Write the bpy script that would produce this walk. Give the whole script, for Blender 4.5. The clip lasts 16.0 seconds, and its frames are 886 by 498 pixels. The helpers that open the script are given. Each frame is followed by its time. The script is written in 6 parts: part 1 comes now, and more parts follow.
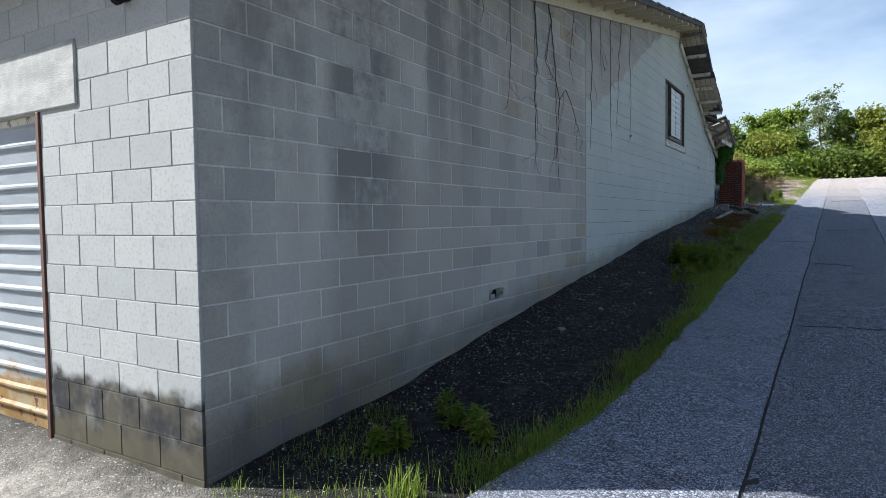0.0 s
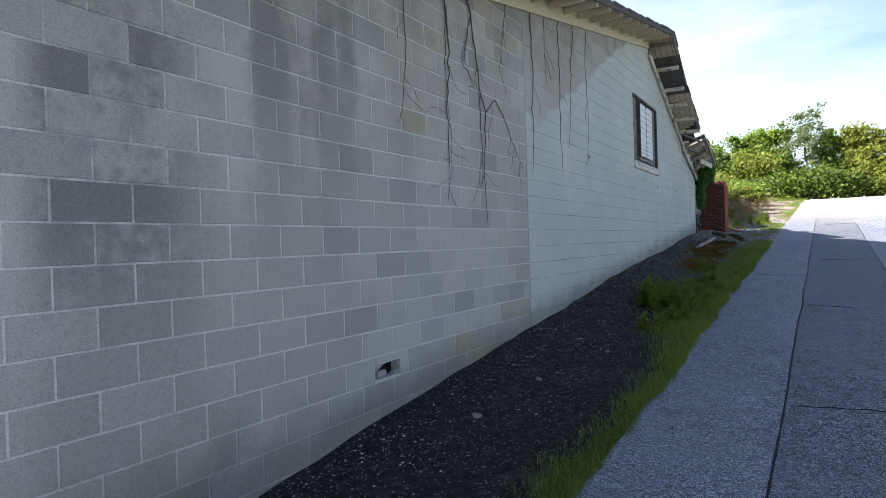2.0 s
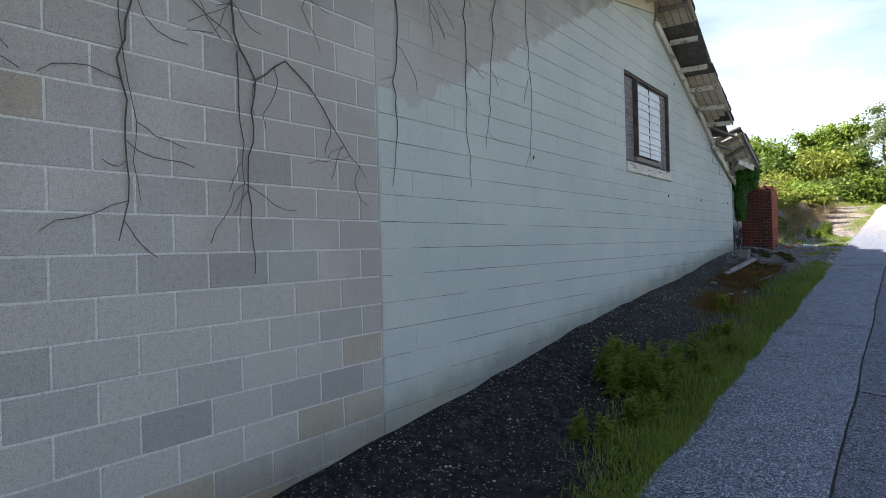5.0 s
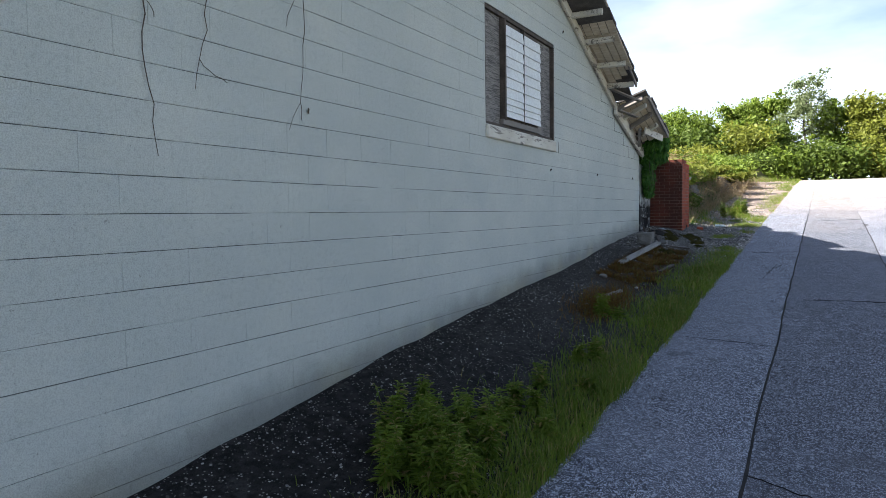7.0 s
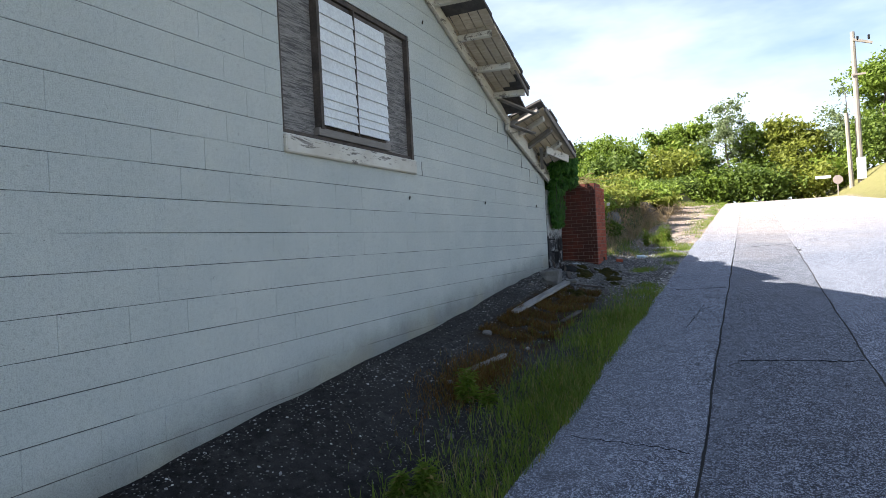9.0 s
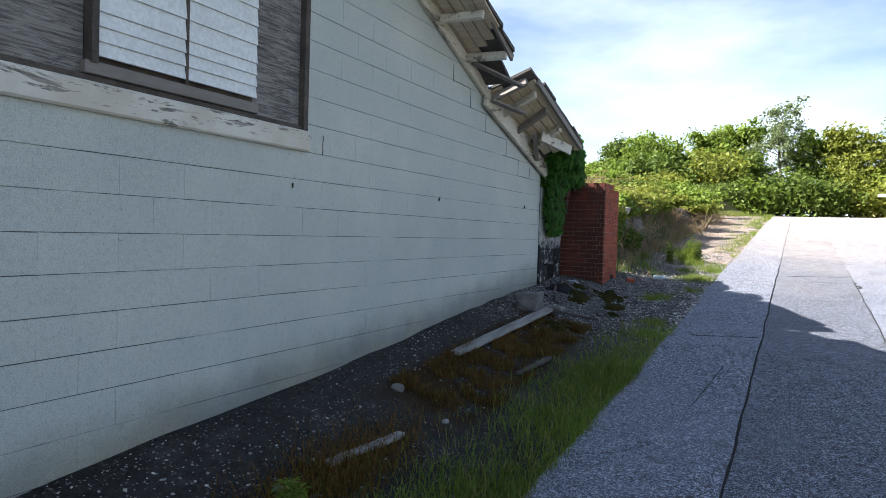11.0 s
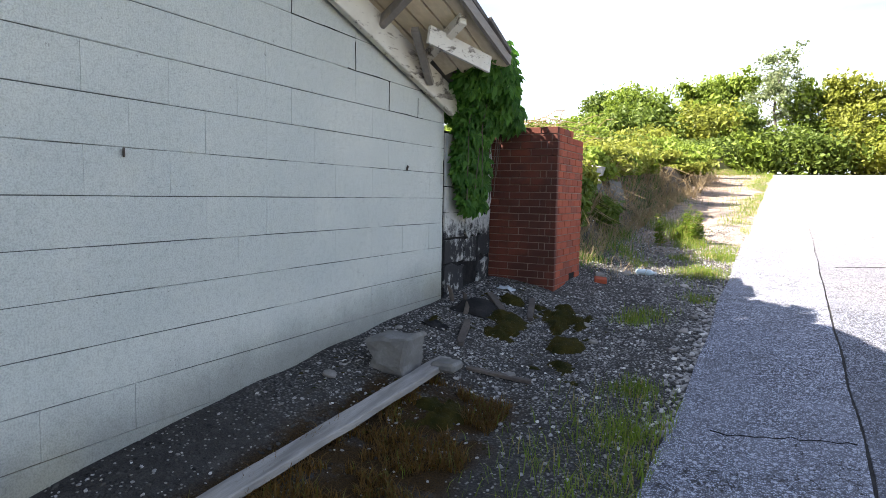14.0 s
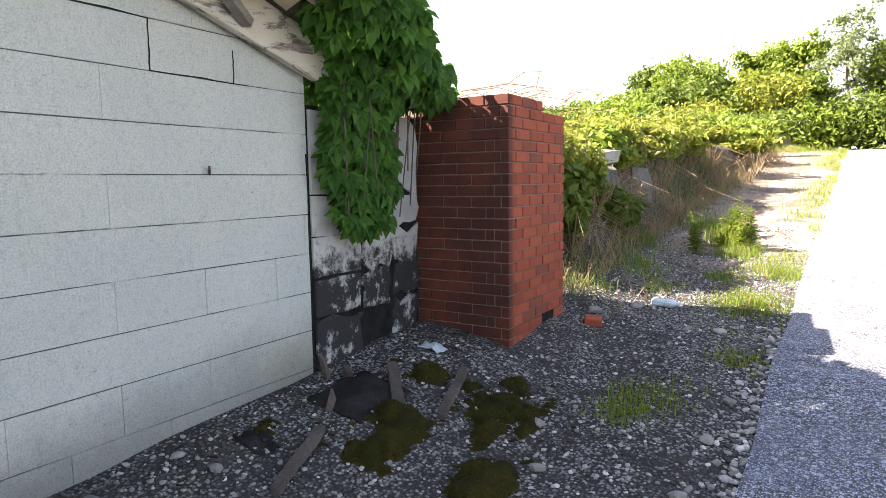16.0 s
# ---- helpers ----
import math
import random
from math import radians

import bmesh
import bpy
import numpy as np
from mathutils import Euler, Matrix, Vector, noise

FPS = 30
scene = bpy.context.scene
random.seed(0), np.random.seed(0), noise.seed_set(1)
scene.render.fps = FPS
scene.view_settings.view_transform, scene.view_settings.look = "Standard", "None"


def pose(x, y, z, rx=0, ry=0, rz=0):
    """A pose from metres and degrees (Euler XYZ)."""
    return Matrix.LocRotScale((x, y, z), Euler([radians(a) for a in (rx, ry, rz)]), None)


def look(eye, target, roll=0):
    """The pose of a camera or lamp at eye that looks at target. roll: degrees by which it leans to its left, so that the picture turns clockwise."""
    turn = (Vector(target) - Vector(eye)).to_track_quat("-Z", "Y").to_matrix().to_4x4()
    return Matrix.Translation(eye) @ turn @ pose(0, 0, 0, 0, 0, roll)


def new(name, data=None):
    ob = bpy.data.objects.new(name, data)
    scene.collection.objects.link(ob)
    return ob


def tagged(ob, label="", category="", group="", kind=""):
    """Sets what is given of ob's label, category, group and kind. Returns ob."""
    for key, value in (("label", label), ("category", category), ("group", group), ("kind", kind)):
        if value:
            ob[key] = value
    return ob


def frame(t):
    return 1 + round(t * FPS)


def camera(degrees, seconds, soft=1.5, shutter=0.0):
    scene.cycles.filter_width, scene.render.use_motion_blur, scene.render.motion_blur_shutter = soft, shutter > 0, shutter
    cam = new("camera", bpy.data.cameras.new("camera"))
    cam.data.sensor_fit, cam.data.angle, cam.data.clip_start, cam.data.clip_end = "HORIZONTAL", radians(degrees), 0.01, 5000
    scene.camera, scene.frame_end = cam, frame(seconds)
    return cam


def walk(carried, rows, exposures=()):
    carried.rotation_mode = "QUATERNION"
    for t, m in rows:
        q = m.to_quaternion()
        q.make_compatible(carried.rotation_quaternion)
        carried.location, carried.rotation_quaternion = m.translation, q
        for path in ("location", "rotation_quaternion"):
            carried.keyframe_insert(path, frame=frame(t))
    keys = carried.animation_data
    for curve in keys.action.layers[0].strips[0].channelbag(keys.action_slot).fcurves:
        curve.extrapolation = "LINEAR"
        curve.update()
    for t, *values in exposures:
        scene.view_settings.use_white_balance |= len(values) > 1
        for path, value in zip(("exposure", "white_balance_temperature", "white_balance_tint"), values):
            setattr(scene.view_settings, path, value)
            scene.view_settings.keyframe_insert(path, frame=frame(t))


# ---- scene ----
cam = camera(70.4, 16.0, 0.7)
PATH = [
    (0, (3.059, -2.308, 1.499), (2.013, -0.606, 1.405), -0.7),
    (0.5, (3.052, -1.821, 1.617), (2.075, -0.078, 1.558), 2.0),
    (1, (2.979, -1.326, 1.621), (2.143, 0.491, 1.663), 1.8),
    (1.5, (2.917, -0.807, 1.628), (1.891, 0.907, 1.723), -1.8),
    (2, (2.979, -0.318, 1.675), (1.956, 1.4, 1.661), -1.7),
    (2.5, (3.077, 0.249, 1.699), (2.078, 1.982, 1.71), 1.3),
    (3, (3.249, 0.828, 1.754), (2.392, 2.634, 1.71), 2.8),
    (3.5, (3.055, 1.414, 1.744), (2.113, 3.177, 1.779), 1.6),
    (3.6, (3.075, 1.522, 1.77), (2.181, 3.311, 1.781), 1.8),
    (3.7, (3.106, 1.621, 1.798), (2.16, 3.383, 1.819), 0.8),
    (5.8, (3.107, 4.34, 2.064), (1.914, 5.945, 2.06), -1.6),
    (6, (3.096, 4.6, 2.062), (1.968, 6.25, 2.133), -1.7),
    (6.5, (3.076, 5.131, 2.136), (2.109, 6.882, 2.106), -2.4),
    (7, (3.106, 5.763, 2.209), (2.088, 7.482, 2.099), -0.8),
    (7.5, (3.106, 6.316, 2.264), (2.215, 8.106, 2.218), 0.6),
    (8, (3.176, 6.962, 2.288), (2.283, 8.751, 2.251), -0.6),
    (8.5, (3.142, 7.574, 2.236), (2.141, 9.301, 2.346), -2.5),
    (9, (3.085, 8.178, 2.276), (2.225, 9.983, 2.267), -2.9),
    (9.2, (3.118, 8.457, 2.273), (2.249, 10.259, 2.316), -2.6),
    (11.3, (3.069, 10.91, 2.511), (2.102, 12.658, 2.422), 1.8),
    (11.5, (2.994, 11.184, 2.47), (2.073, 12.954, 2.333), -0.5),
    (12, (2.862, 11.794, 2.56), (1.799, 13.48, 2.399), 1.3),
    (12.5, (2.733, 12.401, 2.574), (1.65, 14.074, 2.409), -1.7),
    (13, (2.647, 13.004, 2.592), (1.714, 14.768, 2.449), -0.7),
    (13.5, (2.471, 13.651, 2.657), (1.456, 15.358, 2.426), 1.5),
    (14, (2.408, 14.291, 2.67), (1.493, 16.06, 2.498), 1.0),
    (14.5, (2.365, 14.884, 2.763), (1.349, 16.595, 2.561), 1.4),
    (15, (2.328, 15.516, 2.762), (1.385, 17.274, 2.622), 0.1),
    (15.5, (2.398, 16.053, 2.902), (1.468, 17.813, 2.708), 0.4),
    (15.7, (2.26, 16.268, 2.884), (1.221, 17.969, 2.717), -1.0),
    (16, (2.322, 16.552, 2.802), (1.26, 18.233, 2.588), -0.8),
]
walk(cam, [(t, look(eye, target, roll)) for t, eye, target, roll in PATH],
     [(0, 1.38, 5800, 8), (0.7, 1.75, 5900, 9), (1.5, 1.97, 6000, 10), (3.5, 2.0, 6150, 11), (6, 1.98, 6250, 11), (9, 2.0, 6250, 11), (11.5, 1.92, 6100, 10), (12.5, 2.3, 6350, 12), (13, 2.52, 6450, 13), (14.5, 2.66, 6800, 15), (16, 2.95, 7150, 17)])


# ---- helpers of this place ----
def obj(name, bm, mat, parent=None, label=""):
    me = bpy.data.meshes.new(name)
    bm.to_mesh(me)
    bm.free()
    for m in (mat if isinstance(mat, (list, tuple)) else [mat]):
        me.materials.append(m)
    ob = new(name, me)
    if parent is not None:
        ob.parent = parent
    if label:
        ob["label"] = label
    return ob


def part(name, bm, mat, parent, label=""):
    return obj(name, bm, mat, parent, label)


def thing(name, label, category, group="", kind="", at=(0, 0, 0)):
    e = new(name)
    e.location = at
    e.empty_display_size = 0.1
    return tagged(e, label, category, group, kind)


def box_into(bm, a, b, m=None, bevel=0.0):
    """A box between two corners, optionally turned by m and bevelled."""
    lo = Vector([min(p, q) for p, q in zip(a, b)])
    hi = Vector([max(p, q) for p, q in zip(a, b)])
    r = bmesh.ops.create_cube(bm, size=1.0)
    vs = r["verts"]
    for v in vs:
        v.co = Vector([(lo[i] + hi[i]) / 2 + v.co[i] * (hi[i] - lo[i]) for i in range(3)])
    if bevel:
        es = list({e for v in vs for e in v.link_edges})
        vs = list({v for f in bmesh.ops.bevel(bm, geom=es, offset=bevel, segments=1, affect="EDGES", profile=0.7)["faces"] for v in f.verts})
    if m is not None:
        for v in vs:
            v.co = m @ v.co
    return vs


def box(a, b, m=None, bevel=0.0):
    bm = bmesh.new()
    box_into(bm, a, b, m, bevel)
    return bm


def prism(poly, axis, lo, hi):
    """A polygon in two coordinates drawn out along the third axis (0 x, 1 y, 2 z)."""
    bm = bmesh.new()
    def at(p, w):
        return {0: (w, p[0], p[1]), 1: (p[0], w, p[1]), 2: (p[0], p[1], w)}[axis]
    a = [bm.verts.new(at(p, lo)) for p in poly]
    b = [bm.verts.new(at(p, hi)) for p in poly]
    bm.faces.new(a)
    bm.faces.new(b[::-1])
    n = len(poly)
    for i in range(n):
        bm.faces.new((a[i], b[i], b[(i + 1) % n], a[(i + 1) % n]))
    bmesh.ops.recalc_face_normals(bm, faces=bm.faces)
    return bm


def beam_into(bm, p, q, w, h, up=(0, 0, 1), bevel=0.0):
    """A straight board from p to q, w wide across and h along up."""
    p, q = Vector(p), Vector(q)
    d = (q - p).normalized()
    s = d.cross(Vector(up)).normalized()
    u = s.cross(d).normalized()
    m = Matrix((s, d, u)).transposed().to_4x4()
    m.translation = (p + q) / 2
    box_into(bm, (-w / 2, -(q - p).length / 2, -h / 2), (w / 2, (q - p).length / 2, h / 2), m, bevel)


def beam(p, q, w, h, up=(0, 0, 1), bevel=0.0):
    bm = bmesh.new()
    beam_into(bm, p, q, w, h, up, bevel)
    return bm


def tube_into(bm, pts, radii, sides=5):
    rings = []
    n = len(pts)
    for i, p in enumerate(pts):
        p = Vector(p)
        d = (Vector(pts[min(i + 1, n - 1)]) - Vector(pts[max(i - 1, 0)])).normalized()
        s = d.cross(Vector((0.31, 0.17, 0.93))).normalized()
        u = s.cross(d)
        r = radii[i] if isinstance(radii, (list, tuple)) else radii
        rings.append([bm.verts.new(p + r * (math.cos(k * math.tau / sides) * s + math.sin(k * math.tau / sides) * u)) for k in range(sides)])
    for a, b in zip(rings, rings[1:]):
        for k in range(sides):
            bm.faces.new((a[k], a[(k + 1) % sides], b[(k + 1) % sides], b[k]))
    bm.faces.new(rings[0][::-1])
    bm.faces.new(rings[-1])


def mesh_from(name, verts, faces, mat, parent=None, smooth=False):
    me = bpy.data.meshes.new(name)
    me.from_pydata(verts, [], faces)
    me.materials.append(mat)
    if smooth:
        me.shade_smooth()
    ob = new(name, me)
    if parent is not None:
        ob.parent = parent
    return ob


def lerp_table(rows, v):
    for (a, za), (b, zb) in zip(rows, rows[1:]):
        if v <= b:
            k = max(0.0, (v - a) / (b - a))
            return za + (zb - za) * k
    return rows[-1][1]


def smooth01(a, b, v):
    k = min(1.0, max(0.0, (v - a) / (b - a)))
    return k * k * (3 - 2 * k)


# ---- the lie of the land ----
ROAD_Z = [(-60, -3.2), (-10, -0.7), (-2.3, -0.18), (1.3, 0.02), (5, 0.28), (10, 0.75), (36, 3.22), (41, 3.62), (46, 3.8), (60, 3.9), (400, 3.9)]


def road_z(y):
    return (lerp_table(ROAD_Z, y - 0.8) + lerp_table(ROAD_Z, y) + lerp_table(ROAD_Z, y + 0.8)) / 3


def road_edge(y):
    """The x of the asphalt's ragged verge."""
    return 1.62 + 0.021 * y + 0.035 * noise.noise(Vector((3.1, y * 0.9, 0))) + 0.05 * noise.noise(Vector((8.1, y * 0.25, 0))) - 0.25 * smooth01(2.5, 0.2, y)


FOOT_Z = [(-1, -0.1), (0, -0.03), (1.9, 0.08), (4.06, 0.35), (6.5, 0.61), (8.1, 0.78), (10.4, 1.05), (12.5, 1.23), (14.5, 1.38), (16.75, 1.62), (18.9, 1.8), (22, 2.05), (200, 17)]


def base_z(y):
    """The height of the soil along the foot of the block wall."""
    return lerp_table(FOOT_Z, y) + 0.015


def ground_z(x, y):
    r = road_z(y)
    if y < 0.0 and x < 1.6:
        r -= 0.09 * smooth01(0.5, -2.5, x)
    drop = smooth01(1.25, 0.0, x) * smooth01(-0.4, 0.6, y)
    z = r - 0.022 * smooth01(road_edge(y) - 0.3, road_edge(y) - 0.1, x)
    z += (max(base_z(y), r) - r) * drop
    if x < 0.5 and y > 21:
        z += 0.98 * smooth01(0.45, -0.25, x) * smooth01(21.0, 21.7, y) * (1 - 0.5 * smooth01(25, 36, y))
    if x > 7.4:
        z += 1.9 * smooth01(7.4, 11, x) * smooth01(34, 44, y)
    if y > 43:
        z += 0.3 * smooth01(43, 60, y)
    z += 0.025 * noise.noise(Vector((x * 2.1, y * 2.1, 0.4))) * smooth01(road_edge(y), road_edge(y) - 0.5, x)
    return z


# ---- sky, sun ----
SUN_WAY = Vector((1.10, 0.55, -1.0)).normalized()
world = bpy.data.worlds.new("sky")
scene.world = world
world.use_nodes = True
wn = world.node_tree.nodes
sky = wn.new("ShaderNodeTexSky")
sky.sky_type = "NISHITA"
sky.sun_disc = False
sky.sun_elevation = math.asin(-SUN_WAY.z)
sky.sun_rotation = math.atan2(-SUN_WAY.x, -SUN_WAY.y)
sky.air_density, sky.dust_density, sky.ozone_density = 1.0, 1.2, 1.0
wn["Background"].inputs["Strength"].default_value = 0.056
# thin high cloud over the whole sky
coord = wn.new("ShaderNodeTexCoord")
stretch = wn.new("ShaderNodeMapping")
stretch.inputs["Scale"].default_value = (1.0, 1.0, 3.2)
cloud = wn.new("ShaderNodeTexNoise")
cloud.inputs["Scale"].default_value, cloud.inputs["Detail"].default_value, cloud.inputs["Roughness"].default_value = 1.6, 6.0, 0.55
thick = wn.new("ShaderNodeMapRange")
thick.inputs[1].default_value, thick.inputs[2].default_value, thick.inputs[3].default_value, thick.inputs[4].default_value = 0.44, 0.74, 0.0, 0.7
veil = wn.new("ShaderNodeMix")
veil.data_type = "RGBA"
veil.inputs[7].default_value = (7.2, 7.7, 8.4, 1.0)
# the haze thickens towards the horizon
height = wn.new("ShaderNodeSeparateXYZ")
haze = wn.new("ShaderNodeMapRange")
haze.interpolation_type = "SMOOTHSTEP"
haze.inputs[1].default_value, haze.inputs[2].default_value, haze.inputs[3].default_value, haze.inputs[4].default_value = 0.0, 0.30, 0.7, 0.0
both = wn.new("ShaderNodeMath")
both.operation = "MAXIMUM"
for a, b in ((coord.outputs["Generated"], stretch.inputs[0]), (stretch.outputs[0], cloud.inputs["Vector"]), (cloud.outputs[0], thick.inputs[0]), (coord.outputs["Generated"], height.inputs[0]), (height.outputs[2], haze.inputs[0]), (haze.outputs[0], both.inputs[0]), (thick.outputs[0], both.inputs[1]), (both.outputs[0], veil.inputs[0]), (sky.outputs[0], veil.inputs[6]), (veil.outputs[2], wn["Background"].inputs["Color"])):
    world.node_tree.links.new(a, b)
sun = new("sun", bpy.data.lights.new("sun", "SUN"))
sun.data.energy = 5.0
sun.data.angle = radians(0.53)
sun.data.color = (1.0, 0.93, 0.82)
sun.rotation_mode = "QUATERNION"
sun.rotation_quaternion = SUN_WAY.to_track_quat("-Z", "Y")


# ---- materials ----
class Nodes:
    """A small builder for node materials."""

    def __init__(self, name):
        self.m = bpy.data.materials.new(name)
        self.m.use_nodes = True
        self.t = self.m.node_tree
        self.n = self.t.nodes
        self.b = self.n["Principled BSDF"]
        self.geo = None

    def link(self, a, b):
        self.t.links.new(a, b)

    def put(self, socket, v):
        if isinstance(v, bpy.types.NodeSocket):
            self.link(v, socket)
        else:
            socket.default_value = (*v, 1.0) if isinstance(v, tuple) and len(v) == 3 and socket.type == "RGBA" else v

    def pos(self):
        if self.geo is None:
            self.geo = self.n.new("ShaderNodeNewGeometry")
        return self.geo.outputs["Position"]

    def island(self):
        self.pos()
        return self.geo.outputs["Random Per Island"]

    def rand(self):
        return self.n.new("ShaderNodeObjectInfo").outputs["Random"]

    def axis(self, k):
        s = self.n.new("ShaderNodeSeparateXYZ")
        self.link(self.pos(), s.inputs[0])
        return s.outputs[k]

    def noise(self, scale, detail=4, rough=0.6, stretch=(1, 1, 1), dist=0.0, vec=None):
        mp = self.n.new("ShaderNodeMapping")
        mp.inputs["Scale"].default_value = stretch
        self.link(vec or self.pos(), mp.inputs[0])
        t = self.n.new("ShaderNodeTexNoise")
        t.inputs["Scale"].default_value = scale
        t.inputs["Detail"].default_value = detail
        t.inputs["Roughness"].default_value = rough
        t.inputs["Distortion"].default_value = dist
        self.link(mp.outputs[0], t.inputs["Vector"])
        return t.outputs[0]

    def voronoi(self, scale, out="Distance", feature="F1", rnd=1.0):
        t = self.n.new("ShaderNodeTexVoronoi")
        t.feature = feature
        t.inputs["Scale"].default_value = scale
        t.inputs["Randomness"].default_value = rnd
        self.link(self.pos(), t.inputs["Vector"])
        return t.outputs[out]

    def ramp(self, v, a, b, lo=0.0, hi=1.0, smooth=True):
        r = self.n.new("ShaderNodeMapRange")
        r.interpolation_type = "SMOOTHSTEP" if smooth else "LINEAR"
        self.put(r.inputs[0], v)
        for i, k in zip((1, 2, 3, 4), (a, b, lo, hi)):
            r.inputs[i].default_value = k
        return r.outputs[0]

    def math(self, op, a, b=0.0):
        r = self.n.new("ShaderNodeMath")
        r.operation = op
        self.put(r.inputs[0], a)
        self.put(r.inputs[1], b)
        return r.outputs[0]

    def mix(self, f, a, b, how="MIX"):
        r = self.n.new("ShaderNodeMix")
        r.data_type = "RGBA"
        r.blend_type = how
        self.put(r.inputs[0], f)
        self.put(r.inputs[6], a)
        self.put(r.inputs[7], b)
        return r.outputs[2]

    def bump(self, h, strength=0.5, dist=0.01, normal=None):
        r = self.n.new("ShaderNodeBump")
        r.inputs["Strength"].default_value = strength
        r.inputs["Distance"].default_value = dist
        self.link(h, r.inputs["Height"])
        if normal is not None:
            self.link(normal, r.inputs["Normal"])
        return r.outputs[0]

    def done(self, color, rough=0.85, normal=None, metal=0.0, spec=0.5):
        self.put(self.b.inputs["Base Color"], color)
        self.put(self.b.inputs["Roughness"], rough)
        self.put(self.b.inputs["Metallic"], metal)
        self.put(self.b.inputs["Specular IOR Level"], spec)
        if normal is not None:
            self.link(normal, self.b.inputs["Normal"])
        return self.m


def simple(name, a, b, scale=6.0, fine=60.0, rough=0.8, bump=0.4, dist=0.004, stretch=(1, 1, 1), vary=0.0, spec=0.4, metal=0.0):
    """Two colours mottled at two scales, with fine relief."""
    k = Nodes(name)
    big, small = k.noise(scale, stretch=stretch), k.noise(fine, 3, stretch=stretch)
    c = k.mix(k.ramp(big, 0.3, 0.7), a, b)
    c = k.mix(k.ramp(small, 0.25, 0.75, 0.0, 0.5), c, tuple(0.55 * v for v in a))
    if vary:
        c = k.mix(k.math("MULTIPLY", k.rand(), vary), c, tuple(0.45 * v for v in b))
    return k.done(c, rough, k.bump(k.math("ADD", small, big), bump, dist), metal, spec)


def wall_material(name, mortar=False):
    """Grey concrete block, bare towards the street and painted pale grey further up, with damp streaks and grime."""
    k = Nodes(name)
    y, z = k.axis(1), k.axis(2)
    x = k.axis(0)
    fine, mid, big = k.noise(130, 3, 0.7), k.noise(9, 5), k.noise(1.1, 4)
    r = k.rand() if not mortar else k.noise(2.3, 2)
    bare = k.mix(r, (0.405, 0.395, 0.372), (0.525, 0.50, 0.455))
    bare = k.mix(k.ramp(k.noise(0.55, 3), 0.45, 0.62, 0, 0.6), bare, (0.40, 0.36, 0.325))
    tan = k.math("MULTIPLY", k.ramp(r, 0.93, 0.95), k.ramp(y, 3.0, 4.0))
    bare = k.mix(k.math("MULTIPLY", tan, 0.5), bare, (0.36, 0.285, 0.18))
    dark = k.ramp(r, 0.10, 0.06)
    bare = k.mix(k.math("MULTIPLY", dark, 0.18), bare, (0.17, 0.17, 0.175))
    if mortar:
        bare = k.mix(0.85, bare, (0.68, 0.675, 0.65))
    # black mould that runs down from the eaves in broad streaks
    col = k.noise(1.0, 3, 0.5, (0.0, 1.9, 0.12))
    streak = k.math("MULTIPLY", k.ramp(k.math("ADD", k.math("MULTIPLY", col, 0.7), k.math("MULTIPLY", k.noise(3.5, 4), 0.3)), 0.44, 0.62), k.ramp(k.math("SUBTRACT", k.math("MULTIPLY_ADD", y, 0.18), z), -2.3, -0.2, 1.0, 0.0))
    streak = k.math("MULTIPLY", streak, k.ramp(y, 5.2, 3.2))
    spot = k.math("MULTIPLY", k.ramp(y, 1.02, 1.25), k.ramp(y, 2.25, 1.7))
    spot = k.math("MULTIPLY", spot, k.ramp(z, 1.0, 2.0, 0.35, 1.0))
    spot = k.math("MULTIPLY", spot, k.ramp(k.math("ADD", k.math("MULTIPLY", mid, 0.5), k.math("MULTIPLY", r, 0.5)), 0.3, 0.62))
    near = k.math("MULTIPLY", k.ramp(k.math("ADD", y, k.math("MULTIPLY", mid, 0.25)), 0.62, 0.42), k.ramp(k.math("ADD", k.math("MULTIPLY", k.noise(2.4, 4), 0.6), k.math("MULTIPLY", r, 0.4)), 0.3, 0.6, 0.15, 0.8))
    darkening = k.math("MAXIMUM", k.math("MAXIMUM", k.math("MULTIPLY", streak, 0.6), k.math("MULTIPLY", near, 0.55)), k.math("MULTIPLY", spot, 0.7))
    # mottled darkening that grows towards the sloping verge
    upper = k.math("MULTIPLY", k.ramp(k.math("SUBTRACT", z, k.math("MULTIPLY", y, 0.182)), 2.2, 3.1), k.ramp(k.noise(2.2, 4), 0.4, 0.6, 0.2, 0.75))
    darkening = k.math("MAXIMUM", darkening, k.math("MULTIPLY", upper, 0.4))
    bare = k.mix(darkening, bare, (0.095, 0.095, 0.1) if not mortar else (0.22, 0.22, 0.22))
    # pale paint
    paint = k.mix(k.ramp(big, 0.35, 0.7), (0.525, 0.56, 0.53), (0.595, 0.615, 0.57))
    paint = k.mix(k.ramp(k.noise(0.45, 4, 0.6, (1, 1, 1.6)), 0.4, 0.62, 0, 0.5), paint, (0.46, 0.50, 0.48))
    paint = k.mix(k.ramp(mid, 0.55, 0.75, 0, 0.4), paint, (0.43, 0.47, 0.45))
    if not mortar:
        paint = k.mix(k.math("MULTIPLY", r, 0.12), paint, (0.42, 0.44, 0.44))
    if mortar:
        paint = k.mix(k.math("MULTIPLY", k.math("MULTIPLY", k.ramp(k.noise(1.3, 5, 0.7, (1, 0.8, 2.5)), 0.36, 0.5), k.ramp(k.math("ABSOLUTE", k.math("SUBTRACT", k.math("FRACT", k.math("ADD", k.math("DIVIDE", z, 0.2032), 0.5)), 0.5)), 0.05, 0.08, 1.0, 0.22)), 0.92), paint, (0.07, 0.07, 0.07))
    chips = k.math("MULTIPLY", k.ramp(k.noise(24, 5, 0.75), 0.635, 0.665), k.ramp(k.noise(1.7, 3), 0.42, 0.58))
